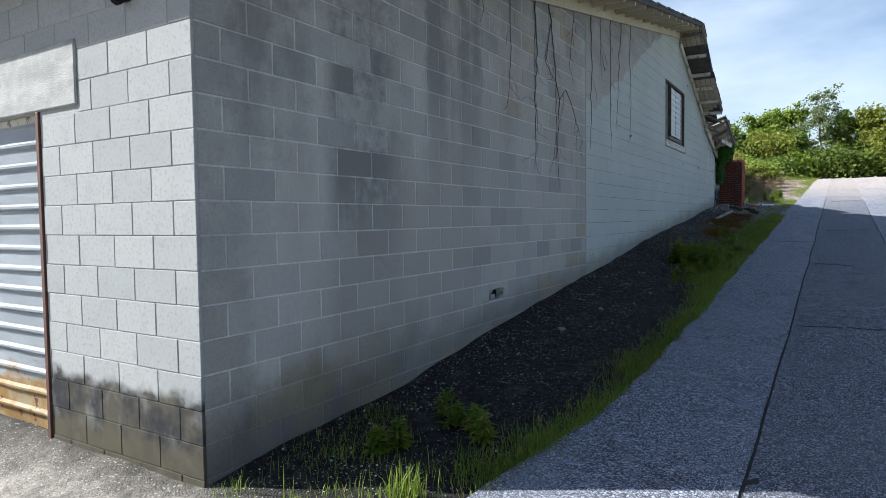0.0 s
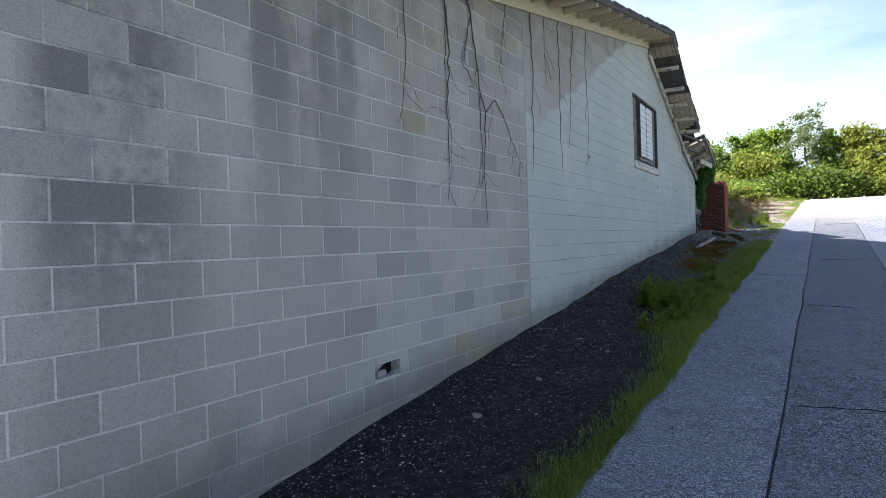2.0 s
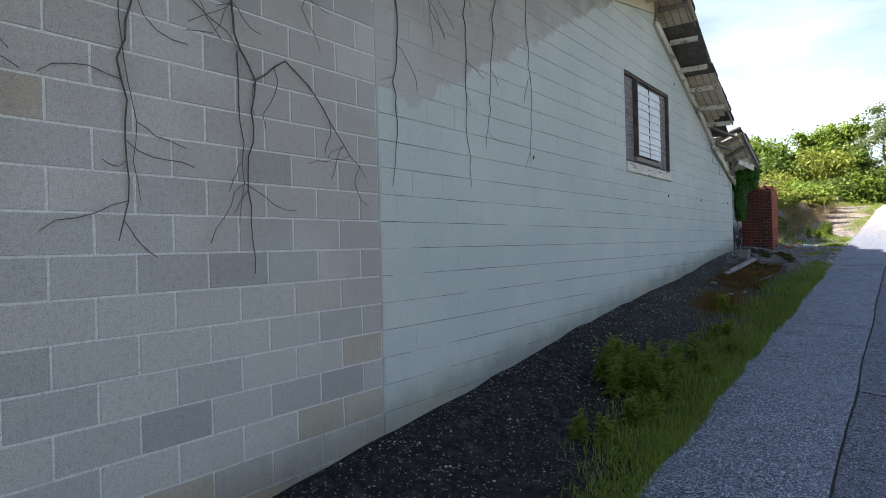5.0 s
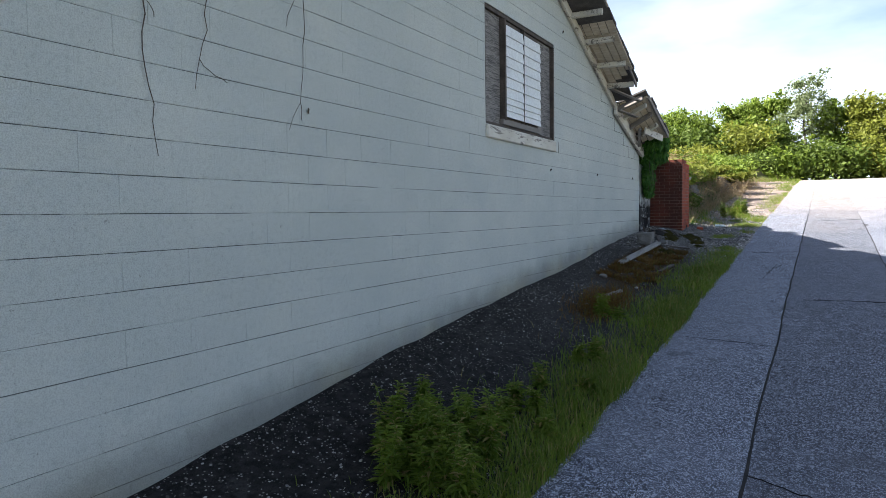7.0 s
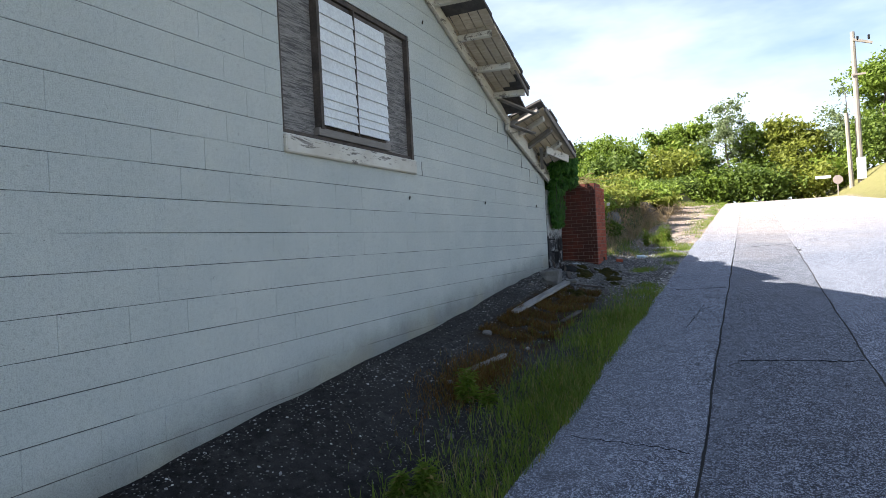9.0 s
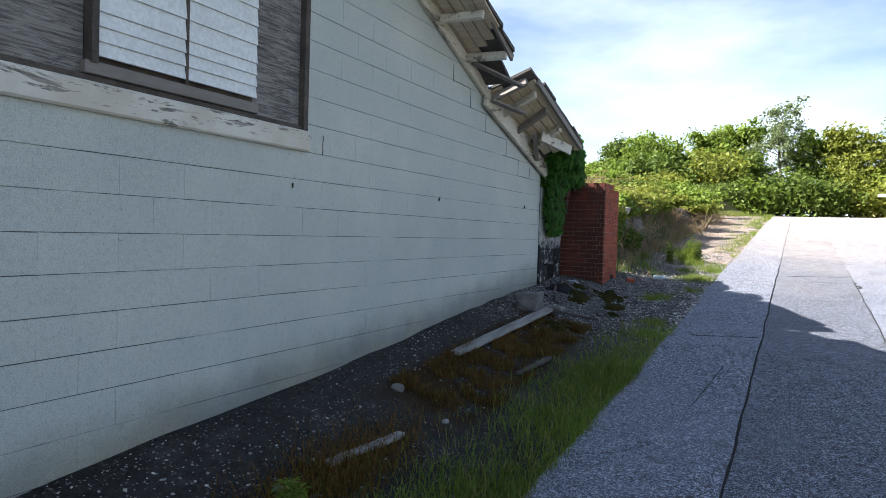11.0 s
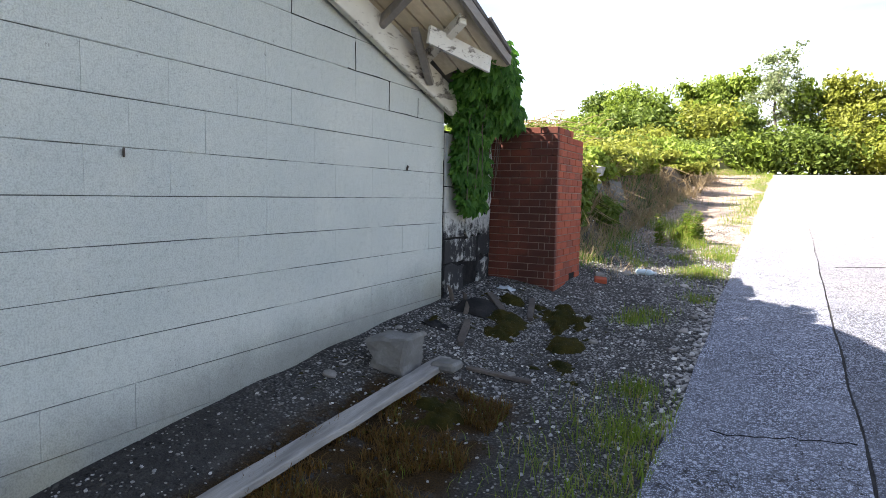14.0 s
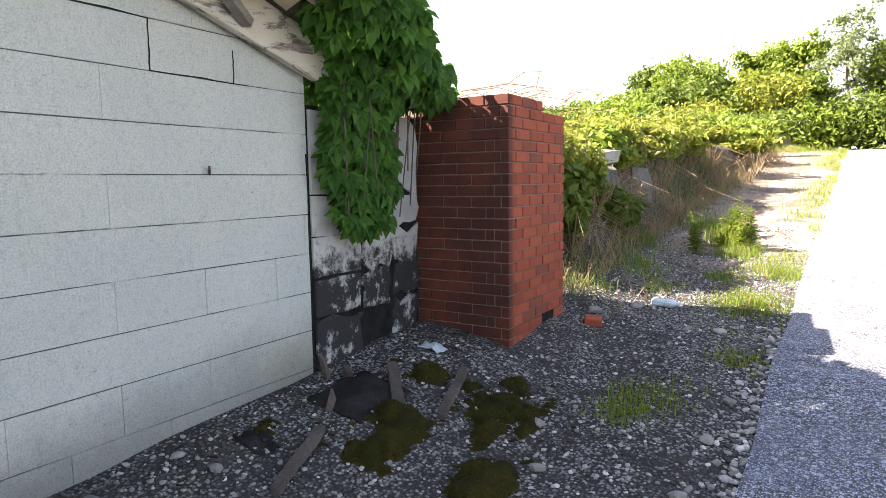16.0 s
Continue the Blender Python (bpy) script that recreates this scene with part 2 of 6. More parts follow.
    paint = k.mix(k.math("MULTIPLY", chips, 0.75), paint, (0.26, 0.26, 0.25))
    edge = k.math("ADD", y, k.math("MULTIPLY", k.math("SUBTRACT", k.noise(5.0, 3), 0.5), 0.06))
    side = k.ramp(edge, 6.70, 6.75)
    line = k.math("ADD", k.math("MULTIPLY", y, 0.49), -0.33)
    line = k.math("MAXIMUM", line, 3.2)
    top = k.math("SUBTRACT", z, k.math("ADD", line, k.math("MULTIPLY", k.math("SUBTRACT", k.noise(2.6, 3), 0.5), 0.45)))
    painted = k.math("MULTIPLY", side, k.ramp(top, 0.03, -0.03))
    c = k.mix(painted, bare, paint)
    # splashed soil above the ground, with a rusty tinge
    foot = k.math("SUBTRACT", z, k.math("MULTIPLY", y, 0.0955))
    splash = k.math("MULTIPLY", k.ramp(k.math("SUBTRACT", foot, k.math("MULTIPLY", k.noise(2.6, 5), 0.34)), 0.24, -0.14), 0.6)
    low = k.math("MULTIPLY", k.ramp(y, 4.2, 1.0), k.ramp(k.math("SUBTRACT", foot, k.math("MULTIPLY", k.noise(1.7, 5), 0.7)), 0.25, -0.25))
    splash = k.math("MAXIMUM", splash, k.math("MULTIPLY", low, 0.8))
    c = k.mix(splash, c, k.mix(k.ramp(k.noise(0.9, 2), 0.45, 0.6), (0.10, 0.095, 0.085), (0.17, 0.14, 0.07)))
    c = k.mix(k.math("MULTIPLY", k.ramp(fine, 0.42, 0.62), k.math("SUBTRACT", 0.46, k.math("MULTIPLY", painted, 0.06))), c, (0.5, 0.5, 0.5), "MULTIPLY")
    c = k.mix(k.math("MULTIPLY", k.ramp(k.noise(34, 4, 0.7), 0.45, 0.7), k.math("SUBTRACT", 0.38, k.math("MULTIPLY", painted, 0.06))), c, (0.6, 0.6, 0.6), "MULTIPLY")
    pits = k.ramp(k.voronoi(150), 0.02, 0.28)
    h = k.math("ADD", k.math("MULTIPLY", fine, 0.8), k.math("ADD", k.math("MULTIPLY", pits, 0.7), mid))
    specks = k.math("MULTIPLY", k.ramp(k.noise(75, 3, 0.6), 0.66, 0.70), k.ramp(k.noise(3.3, 3), 0.45, 0.6))
    c = k.mix(k.math("MULTIPLY", specks, 0.6), c, (0.10, 0.10, 0.10))
    return k.done(c, 0.93, k.bump(h, 1.0, 0.006), 0.0, 0.25)


def front_material(name, mortar=False):
    """Whitewashed block of the street front, sooty black on its lowest courses."""
    k = Nodes(name)
    z = k.axis(2)
    fine, mid = k.noise(130, 3, 0.7), k.noise(7, 5)
    r = k.rand() if not mortar else k.noise(2.0, 2)
    c = k.mix(r, (0.275, 0.285, 0.285), (0.325, 0.33, 0.325))
    c = k.mix(k.ramp(mid, 0.5, 0.75, 0, 0.5), c, (0.23, 0.235, 0.235))
    c = k.mix(k.ramp(k.noise(40, 4, 0.75), 0.5, 0.66, 0, 0.5), c, (0.17, 0.17, 0.165))
    edge = k.math("ADD", z, k.math("MULTIPLY", k.math("SUBTRACT", k.noise(5, 4), 0.5), 0.3))
    soot_shade = k.math("MULTIPLY", k.ramp(edge, 0.52, 0.42), k.ramp(k.noise(4.0, 4), 0.28, 0.5, 0.75, 1.0))
    c = k.mix(soot_shade, c, k.mix(k.ramp(k.noise(3.0, 3), 0.4, 0.6), (0.02, 0.02, 0.023), (0.06, 0.055, 0.042)))
    low = k.ramp(k.math("ADD", z, k.math("MULTIPLY", k.math("SUBTRACT", mid, 0.5), 0.3)), 0.22, 0.1, 0.0, 0.7)
    c = k.mix(low, c, (0.075, 0.066, 0.042))
    h = k.math("ADD", k.math("MULTIPLY", fine, 0.8), k.math("ADD", k.ramp(k.voronoi(120), 0.02, 0.3), mid))
    return k.done(c, 0.92, k.bump(h, 0.6, 0.006), 0.0, 0.25)


def asphalt_material(name, tone):
    """Exposed-stone asphalt; tone lightens or darkens the binder and stones."""
    k = Nodes(name)
    stones = k.voronoi(120, "Color")
    d = k.voronoi(120)
    sep = k.n.new("ShaderNodeSeparateColor")
    k.link(stones, sep.inputs[0])
    g = k.mix(k.ramp(sep.outputs[0], 0.1, 0.95, smooth=False), (0.085, 0.095, 0.12), (0.60, 0.62, 0.66))
    g = k.mix(k.ramp(d, 0.3, 0.65), g, (0.04, 0.04, 0.043))
    sep2 = k.n.new("ShaderNodeSeparateColor")
    k.link(k.voronoi(42, "Color"), sep2.inputs[0])
    g = k.mix(k.math("MULTIPLY", k.ramp(sep2.outputs[0], 0.78, 0.84), k.ramp(k.voronoi(42), 0.5, 0.35)), g, (0.40, 0.41, 0.43))
    g = k.mix(k.math("MULTIPLY", k.ramp(sep2.outputs[1], 0.80, 0.86), k.ramp(k.voronoi(42), 0.5, 0.35)), g, (0.035, 0.036, 0.04))
    big, mid = k.noise(0.7, 5), k.noise(6, 5)
    g = k.mix(k.ramp(big, 0.35, 0.7, 0.0, 0.4), g, (0.175, 0.178, 0.19))
    g = k.mix(k.ramp(mid, 0.5, 0.8, 0.0, 0.4), g, (0.25, 0.26, 0.28))
    g = k.mix(1.0, g, (tone * 0.95, tone * 0.99, tone * 1.12), "MULTIPLY")
    # older, paler paving towards the crest; sunlit warmth goes into its tint
    far = k.math("ADD", k.axis(1), k.math("MULTIPLY", k.math("SUBTRACT", k.noise(0.4, 4), 0.5), 14.0))
    g = k.mix(k.ramp(far, 20, 33, 0, 0.7), g, k.mix(k.ramp(mid, 0.35, 0.65), (0.38, 0.315, 0.28), (0.47, 0.41, 0.375)))
    # dark blotches and hairline cracks
    g = k.mix(k.math("MULTIPLY", k.ramp(k.noise(2.2, 5, 0.7), 0.58, 0.68), 0.35), g, (0.07, 0.07, 0.08))
    vein = k.math("ABSOLUTE", k.math("SUBTRACT", k.noise(0.9, 6, 0.75), 0.5))
    g = k.mix(k.math("MULTIPLY", k.ramp(vein, 0.005, 0.002), k.ramp(k.noise(0.5, 2), 0.5, 0.6)), g, (0.025, 0.025, 0.028))
    h = k.math("ADD", k.math("MULTIPLY", k.ramp(d, 0.0, 0.6, 1.0, 0.0), 1.0), k.math("MULTIPLY", k.noise(260, 2), 0.4))
    return k.done(g, 0.9, k.bump(h, 1.0, 0.009), 0.0, 0.3)


def soil_material():
    """Dark cindery soil by the wall, pale gravel and dust past the building."""
    k = Nodes("cinder_soil")
    y, x = k.axis(1), k.axis(0)
    d = k.voronoi(60)
    sep = k.n.new("ShaderNodeSeparateColor")
    k.link(k.voronoi(60, "Color"), sep.inputs[0])
    fine, mid, big = k.noise(160, 3, 0.7), k.noise(14, 5), k.noise(1.5, 4)
    cinder = k.mix(k.ramp(mid, 0.35, 0.7), (0.012, 0.0115, 0.0115), (0.034, 0.032, 0.031))
    cinder = k.mix(k.math("MULTIPLY", k.ramp(sep.outputs[0], 0.86, 0.9), k.ramp(d, 0.45, 0.3)), cinder, (0.30, 0.29, 0.27))
    cinder = k.mix(k.math("MULTIPLY", k.ramp(k.math("ADD", y, k.math("MULTIPLY", k.math("SUBTRACT", big, 0.5), 6.0)), 9, 15), 0.3), cinder, k.mix(k.ramp(fine, 0.35, 0.65), (0.055, 0.052, 0.05), (0.15, 0.143, 0.135)))
    cinder = k.mix(k.math("MULTIPLY", k.ramp(k.noise(2.3, 5, 0.7), 0.55, 0.68), 0.3), cinder, k.mix(fine, (0.06, 0.055, 0.05), (0.2, 0.19, 0.18)))
    gravel = k.mix(sep.outputs[0], (0.09, 0.088, 0.087), (0.42, 0.41, 0.40))
    gravel = k.mix(k.ramp(d, 0.3, 0.6), gravel, (0.045, 0.043, 0.042))
    dust = k.mix(k.ramp(mid, 0.3, 0.7), (0.27, 0.20, 0.165), (0.40, 0.32, 0.27))
    far = k.ramp(k.math("ADD", y, k.math("MULTIPLY", k.math("SUBTRACT", big, 0.5), 5.0)), 15.8, 18.6)
    c = k.mix(far, cinder, k.mix(k.ramp(k.noise(3.0, 4), 0.42, 0.6, 0, 0.75), gravel, cinder))
    dusty = k.math("MULTIPLY", k.ramp(k.math("ADD", y, k.math("MULTIPLY", k.math("SUBTRACT", k.noise(1.2, 4), 0.5), 4.0)), 21.8, 24.5), k.ramp(k.noise(1.9, 4), 0.36, 0.55, 0.25, 1.0))
    c = k.mix(dusty, c, dust)
    # peaty brown mat under the dry grass
    mat = k.math("MULTIPLY", k.math("MULTIPLY", k.ramp(x, 0.36, 0.5), k.ramp(x, 1.35, 1.15)), k.math("MULTIPLY", k.ramp(y, 14.1, 14.6), k.ramp(y, 17.9, 17.3)))
    mat = k.math("MULTIPLY", mat, k.ramp(k.noise(3.4, 5), 0.34, 0.5))
    c = k.mix(mat, c, k.mix(k.ramp(fine, 0.35, 0.65), (0.018, 0.011, 0.005), (0.06, 0.035, 0.012)))
    bank = k.math("MULTIPLY", k.ramp(x, 0.75, 0.35), k.ramp(y, 20.9, 21.5))
    c = k.mix(k.math("MULTIPLY", bank, 0.85), c, k.mix(k.ramp(mid, 0.35, 0.65), (0.05, 0.042, 0.034), (0.12, 0.10, 0.08)))
    near = k.math("MULTIPLY", k.ramp(y, 0.3, -0.6), k.ramp(k.noise(2.5, 4), 0.3, 0.6, 0.4, 1.0))
    c = k.mix(near, c, k.mix(sep.outputs[0], (0.26, 0.24, 0.21), (0.45, 0.42, 0.37)))
    green = k.math("MAXIMUM", k.ramp(x, 7.2, 7.8), k.math("MULTIPLY", k.ramp(y, 43, 46), 0.8))
    c = k.mix(green, c, k.mix(k.ramp(mid, 0.3, 0.7), (0.12, 0.125, 0.04), (0.22, 0.19, 0.085)))
    h = k.math("ADD", k.ramp(d, 0.0, 0.6, 1.0, 0.0), k.math("ADD", fine, k.math("MULTIPLY", mid, 2.0)))
    return k.done(c, 0.95, k.bump(h, 0.9, 0.012), 0.0, 0.15)


def leaf_material(name, a, b, dry=None):
    k = Nodes(name)
    r = k.island()
    c = k.mix(r, a, b)
    c = k.mix(k.ramp(k.noise(0.8, 3), 0.35, 0.7, 0, 0.6), c, tuple(0.6 * v for v in a))
    if dry:
        c = k.mix(k.ramp(r, 0.86, 0.9), c, dry)
    k.done(c, 0.55, None, 0.0, 0.3)
    tr = k.n.new("ShaderNodeBsdfTranslucent")
    k.link(c, tr.inputs[0])
    mx = k.n.new("ShaderNodeMixShader")
    mx.inputs[0].default_value = 0.45
    k.link(k.b.outputs[0], mx.inputs[1])
    k.link(tr.outputs[0], mx.inputs[2])
    k.link(mx.outputs[0], k.n["Material Output"].inputs[0])
    return k.m


def brick_material(name):
    k = Nodes(name)
    r = k.rand()
    fine, mid = k.noise(140, 3, 0.7), k.noise(18, 4)
    c = k.mix(r, (0.23, 0.05, 0.027), (0.35, 0.085, 0.044))
    c = k.mix(k.ramp(r, 0.82, 0.86, 0, 0.6), c, (0.10, 0.034, 0.028))
    c = k.mix(k.ramp(mid, 0.5, 0.8, 0, 0.5), c, (0.09, 0.03, 0.025))
    c = k.mix(k.ramp(k.noise(2.2, 4), 0.52, 0.7, 0, 0.5), c, (0.07, 0.04, 0.035))
    # shade of the street face put into its colour, with some grime
    soot_shade = k.math("MULTIPLY", k.ramp(k.axis(1), 20.02, 19.93), k.ramp(k.noise(3.1, 5, 0.65), 0.25, 0.65, 0.7, 1.0))
    c = k.mix(k.math("MULTIPLY", soot_shade, 0.95), c, (0.047, 0.019, 0.015))
    return k.done(c, 0.88, k.bump(k.math("ADD", fine, mid), 0.5, 0.004), 0.0, 0.25)


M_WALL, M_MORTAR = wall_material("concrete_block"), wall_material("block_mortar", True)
M_FRONT, M_FRONTMORTAR = front_material("whitewashed_block"), front_material("whitewashed_mortar", True)
M_ROAD, M_ROADDARK, M_SOIL = asphalt_material("worn_asphalt", 1.3), asphalt_material("patched_asphalt", 0.95), soil_material()
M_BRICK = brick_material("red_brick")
M_BRICKJOINT = simple("brick_mortar", (0.27, 0.19, 0.155), (0.14, 0.095, 0.08), 2.5, 80)
M_CREAM = simple("cream_painted_board", (0.60, 0.545, 0.42), (0.52, 0.46, 0.34), 3, 40, 0.7, 0.3, 0.003, (1, 0.4, 1))
kw = Nodes("peeling_white_wood")
gw = kw.noise(11, 6, 0.72, (1, 0.22, 1), 0.4)
cw = kw.mix(kw.ramp(kw.noise(2.2, 4), 0.35, 0.65), (0.60, 0.58, 0.52), (0.50, 0.465, 0.40))
cw = kw.mix(kw.ramp(gw, 0.54, 0.60), cw, kw.mix(kw.ramp(kw.noise(60, 3, 0.6, (1, 0.15, 1)), 0.35, 0.65), (0.13, 0.115, 0.10), (0.30, 0.275, 0.25)))
cw = kw.mix(kw.ramp(kw.noise(48, 3, 0.7, (1, 0.12, 1)), 0.62, 0.68, 0, 0.7), cw, (0.12, 0.105, 0.09))
M_WHITEWOOD = kw.done(cw, 0.88, kw.bump(gw, 0.5, 0.004), 0.0, 0.25)
M_GREYWOOD = simple("grey_raw_wood", (0.27, 0.245, 0.225), (0.16, 0.145, 0.13), 6, 60, 0.9, 0.6, 0.005, (1, 0.15, 1))
M_SOFFIT = simple("cream_stained_boards", (0.66, 0.58, 0.44), (0.50, 0.40, 0.28), 3, 30, 0.9, 0.4, 0.004, (1, 0.3, 1), vary=0.25)
M_DECK = simple("stained_roof_boards", (0.46, 0.38, 0.29), (0.60, 0.53, 0.43), 3, 30, 0.9, 0.4, 0.004, (0.3, 1, 1), vary=0.3)
M_DARKBROWN = simple("dark_rotten_wood_and_voids", (0.06, 0.05, 0.045), (0.12, 0.10, 0.085), 6, 60, 0.95)
M_SHINGLE = simple("dark_shingles", (0.07, 0.065, 0.065), (0.13, 0.12, 0.115), 8, 150, 0.95, 0.6, 0.006)
M_BLACK = simple("black_tar_and_voids", (0.012, 0.012, 0.013), (0.03, 0.028, 0.028), 8, 70, 0.95, spec=0.12)
M_CONCRETE = simple("weathered_concrete", (0.34, 0.33, 0.31), (0.22, 0.21, 0.19), 4, 70, 0.95, 0.6, 0.008)
M_DARKCONCRETE = simple("dark_damp_concrete", (0.19, 0.187, 0.18), (0.10, 0.097, 0.092), 6, 70, 0.95, 0.6, 0.008)
M_STONE = simple("pale_rubble", (0.38, 0.36, 0.34), (0.2, 0.19, 0.18), 9, 90, 0.95, 0.6, 0.006, vary=0.9)
M_GRIT = simple("dark_seam_grit", (0.015, 0.015, 0.015), (0.035, 0.033, 0.03), 9, 120, 0.95, 0.8, 0.006)
M_STEM = simple("dry_brown_stem", (0.075, 0.06, 0.05), (0.13, 0.105, 0.085), 12, 80, 0.95)
M_BARK = simple("grey_bark", (0.15, 0.13, 0.11), (0.08, 0.07, 0.06), 6, 40, 0.95, 0.8, 0.02, (1, 1, 0.2))
M_MOSS = simple("brown_green_moss", (0.024, 0.026, 0.006), (0.062, 0.048, 0.010), 9, 120, 1.0, 1.0, 0.02, spec=0.1)
M_LEAF = leaf_material("tree_leaf", (0.14, 0.21, 0.028), (0.26, 0.34, 0.05))
M_LEAFDARK = leaf_material("dark_tree_leaf", (0.08, 0.13, 0.022), (0.17, 0.23, 0.038))
M_LEAFGREY = leaf_material("silver_green_leaf", (0.15, 0.20, 0.085), (0.23, 0.27, 0.14))
M_LEAFGOLD = leaf_material("yellow_green_leaf", (0.17, 0.20, 0.028), (0.28, 0.30, 0.05))
M_VINE = leaf_material("creeper_leaf", (0.028, 0.10, 0.014), (0.09, 0.22, 0.03))
M_GRASS = leaf_material("verge_grass", (0.11, 0.18, 0.02), (0.235, 0.31, 0.04), (0.30, 0.25, 0.09))
M_DRYGRASS = leaf_material("dry_rust_grass", (0.10, 0.052, 0.012), (0.22, 0.125, 0.028), (0.12, 0.12, 0.025))
M_MOSSTUFT = leaf_material("moss_tuft", (0.035, 0.04, 0.008), (0.085, 0.075, 0.014), (0.14, 0.08, 0.02))
M_STRAW = leaf_material("dead_straw", (0.30, 0.22, 0.12), (0.42, 0.33, 0.2))


# ---- ground and road ----
def sheet(name, xs, ys, height, mat, keep=None):
    verts, faces = [], []
    for y in ys:
        for x in xs:
            verts.append((x, y, height(x, y)))
    n = len(xs)
    for j in range(len(ys) - 1):
        for i in range(n - 1):
            if keep is None or keep((xs[i] + xs[i + 1]) / 2, (ys[j] + ys[j + 1]) / 2):
                faces.append((j * n + i, j * n + i + 1, (j + 1) * n + i + 1, (j + 1) * n + i))
    return mesh_from(name, verts, faces, mat, None, True)


def steps(*spans):
    out = [spans[0][0]]
    for a, b, n in spans:
        out += [a + (b - a) * (i + 1) / n for i in range(n)]
    return out


XS = steps((-600, -60, 6), (-60, -12, 8), (-12, -2, 10), (-2, 3, 50), (3, 15, 12), (15, 60, 8), (60, 600, 6))
YS = steps((-600, -60, 6), (-60, -6, 9), (-6, 0, 20), (0, 26, 260), (26, 60, 34), (60, 120, 8), (120, 900, 8))
ground = sheet("ground", XS, YS, lambda x, y: ground_z(x, y) - (0.05 if road_edge(y) + 0.2 < x < 7.3 and y < 47 else 0.0), M_SOIL)
tagged(ground, "dark cindery soil and gravel beside the lane", "ground", kind="structure")

SEAM_A, SEAM_B = (2.66, 0.0125), (3.93, 0.004)


def lane(name, left, right, lift, n, mat):
    ys = steps((-30, -3, 90), (-3, 24, 540), (24, 48, 160))
    verts, faces = [], []
    for y in ys:
        a, b = left(y), right(y)
        ring = [a + (b - a) * i / n for i in range(n + 1)]
        verts.append((a - 0.015, y, road_z(y) - 0.06))
        verts += [(x, y, road_z(y) + lift - (0.003 if i in (0, n) else 0.0) + 0.004 * noise.noise(Vector((x * 1.3, y * 0.7, 2.0)))) for i, x in enumerate(ring)]
        verts.append((b + 0.004, y, road_z(y) - 0.06))
    w = n + 3
    for j in range(len(ys) - 1):
        for i in range(w - 1):
            faces.append((j * w + i, j * w + i + 1, (j + 1) * w + i + 1, (j + 1) * w + i))
    return mesh_from(name, verts, faces, mat)


def wobble(seam, side):
    """One crumbled lip of an open seam, to the left (-1) or right (1) of its middle."""
    def lip(y):
        open_ = (0.005 - 0.002 * smooth01(20, 24, y)) * side
        crumble = 0.5 + 0.5 * noise.noise(Vector((5, y * 5, seam[0] + side)))
        crumble += 0.8 * max(0.0, noise.noise(Vector((9, y * 14, seam[0] + side))))
        return seam[0] + seam[1] * y + open_ + 0.016 * noise.noise(Vector((1.7, y * 1.4, seam[0]))) + 0.008 * side * crumble * smooth01(26, 20, y)
    return lip


for args in (("road_strip", road_edge, wobble(SEAM_A, -1), 0.0, 6, M_ROAD), ("road_strip", wobble(SEAM_A, 1), wobble(SEAM_B, -1), -0.008, 6, M_ROADDARK),
             ("road_strip", wobble(SEAM_B, 1), lambda y: 9.0 - 1.6 * smooth01(30, 42, y), -0.01, 20, M_ROAD)):
    tagged(lane(*args), "worn grey asphalt paving strip with exposed stone", "road", kind="structure")

for seam in (SEAM_A, SEAM_B):
    ys = steps((-10, 47, 400))
    verts = [(seam[0] + seam[1] * y + dx, y, road_z(y) - 0.016 - 0.006 * noise.noise(Vector((dx * 9, y * 6, 1)))) for y in ys for dx in (-0.07, 0.07)]
    grit = mesh_from("seam_grit", verts, [(2 * i, 2 * i + 1, 2 * i + 3, 2 * i + 2) for i in range(len(ys) - 1)], M_GRIT)
    tagged(grit, "dark grit packed into the open paving seam", "seam", kind="structure")

# ---- the block building ----
B = 0.2032
WALL_END = 18.93
RIDGE_Y, RIDGE_Z = 13.3, 5.66


def wall_top(y):
    """The underside of the verge boards along the gable."""
    return RIDGE_Z - 0.184 * (RIDGE_Y - y) if y < RIDGE_Y else RIDGE_Z - 0.15 - 0.402 * (y - RIDGE_Y)


def slab(name, spans, mat):
    """A wall slab put together from upright strips; each strip lists its solid stretches of height."""
    bm = bmesh.new()
    for y0, y1, pieces in spans:
        for lo, hi in pieces:
            top = (wall_top(y0) + 0.12, wall_top(y1) + 0.12) if hi is None else (hi, hi)
            one = prism([(y0, lo), (y1, lo), (y1, top[1]), (y0, top[0])], 0, -0.2, -0.004)
            me = bpy.data.meshes.new("strip")
            one.to_mesh(me)
            one.free()
            bm.from_mesh(me)
            bpy.data.meshes.remove(me)
    return obj(name, bm, mat)


SPLIT = 33 * B
HOLE = (3.60, 3.95, 0.625, 0.745)
WIN = (11.96, 14.05, 3.2, 4.5)
PLASTER_END = 19.92
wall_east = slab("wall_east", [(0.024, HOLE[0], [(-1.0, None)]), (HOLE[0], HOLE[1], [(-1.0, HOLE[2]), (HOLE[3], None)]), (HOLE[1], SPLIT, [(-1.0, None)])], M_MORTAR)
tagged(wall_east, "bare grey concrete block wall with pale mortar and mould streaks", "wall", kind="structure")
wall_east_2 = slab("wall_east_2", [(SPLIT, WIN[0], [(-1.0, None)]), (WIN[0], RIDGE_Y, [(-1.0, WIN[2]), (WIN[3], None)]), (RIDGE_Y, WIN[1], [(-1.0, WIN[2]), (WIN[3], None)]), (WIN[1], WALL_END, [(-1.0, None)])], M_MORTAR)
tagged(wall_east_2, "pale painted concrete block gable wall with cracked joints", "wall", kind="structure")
wall_south = obj("wall_south", box((-1.66, 0.004, -1.0), (-0.0045, 0.2, 3.3)), M_FRONTMORTAR)
tagged(wall_south, "sunlit whitewashed block pier beside the garage opening", "wall", kind="structure")
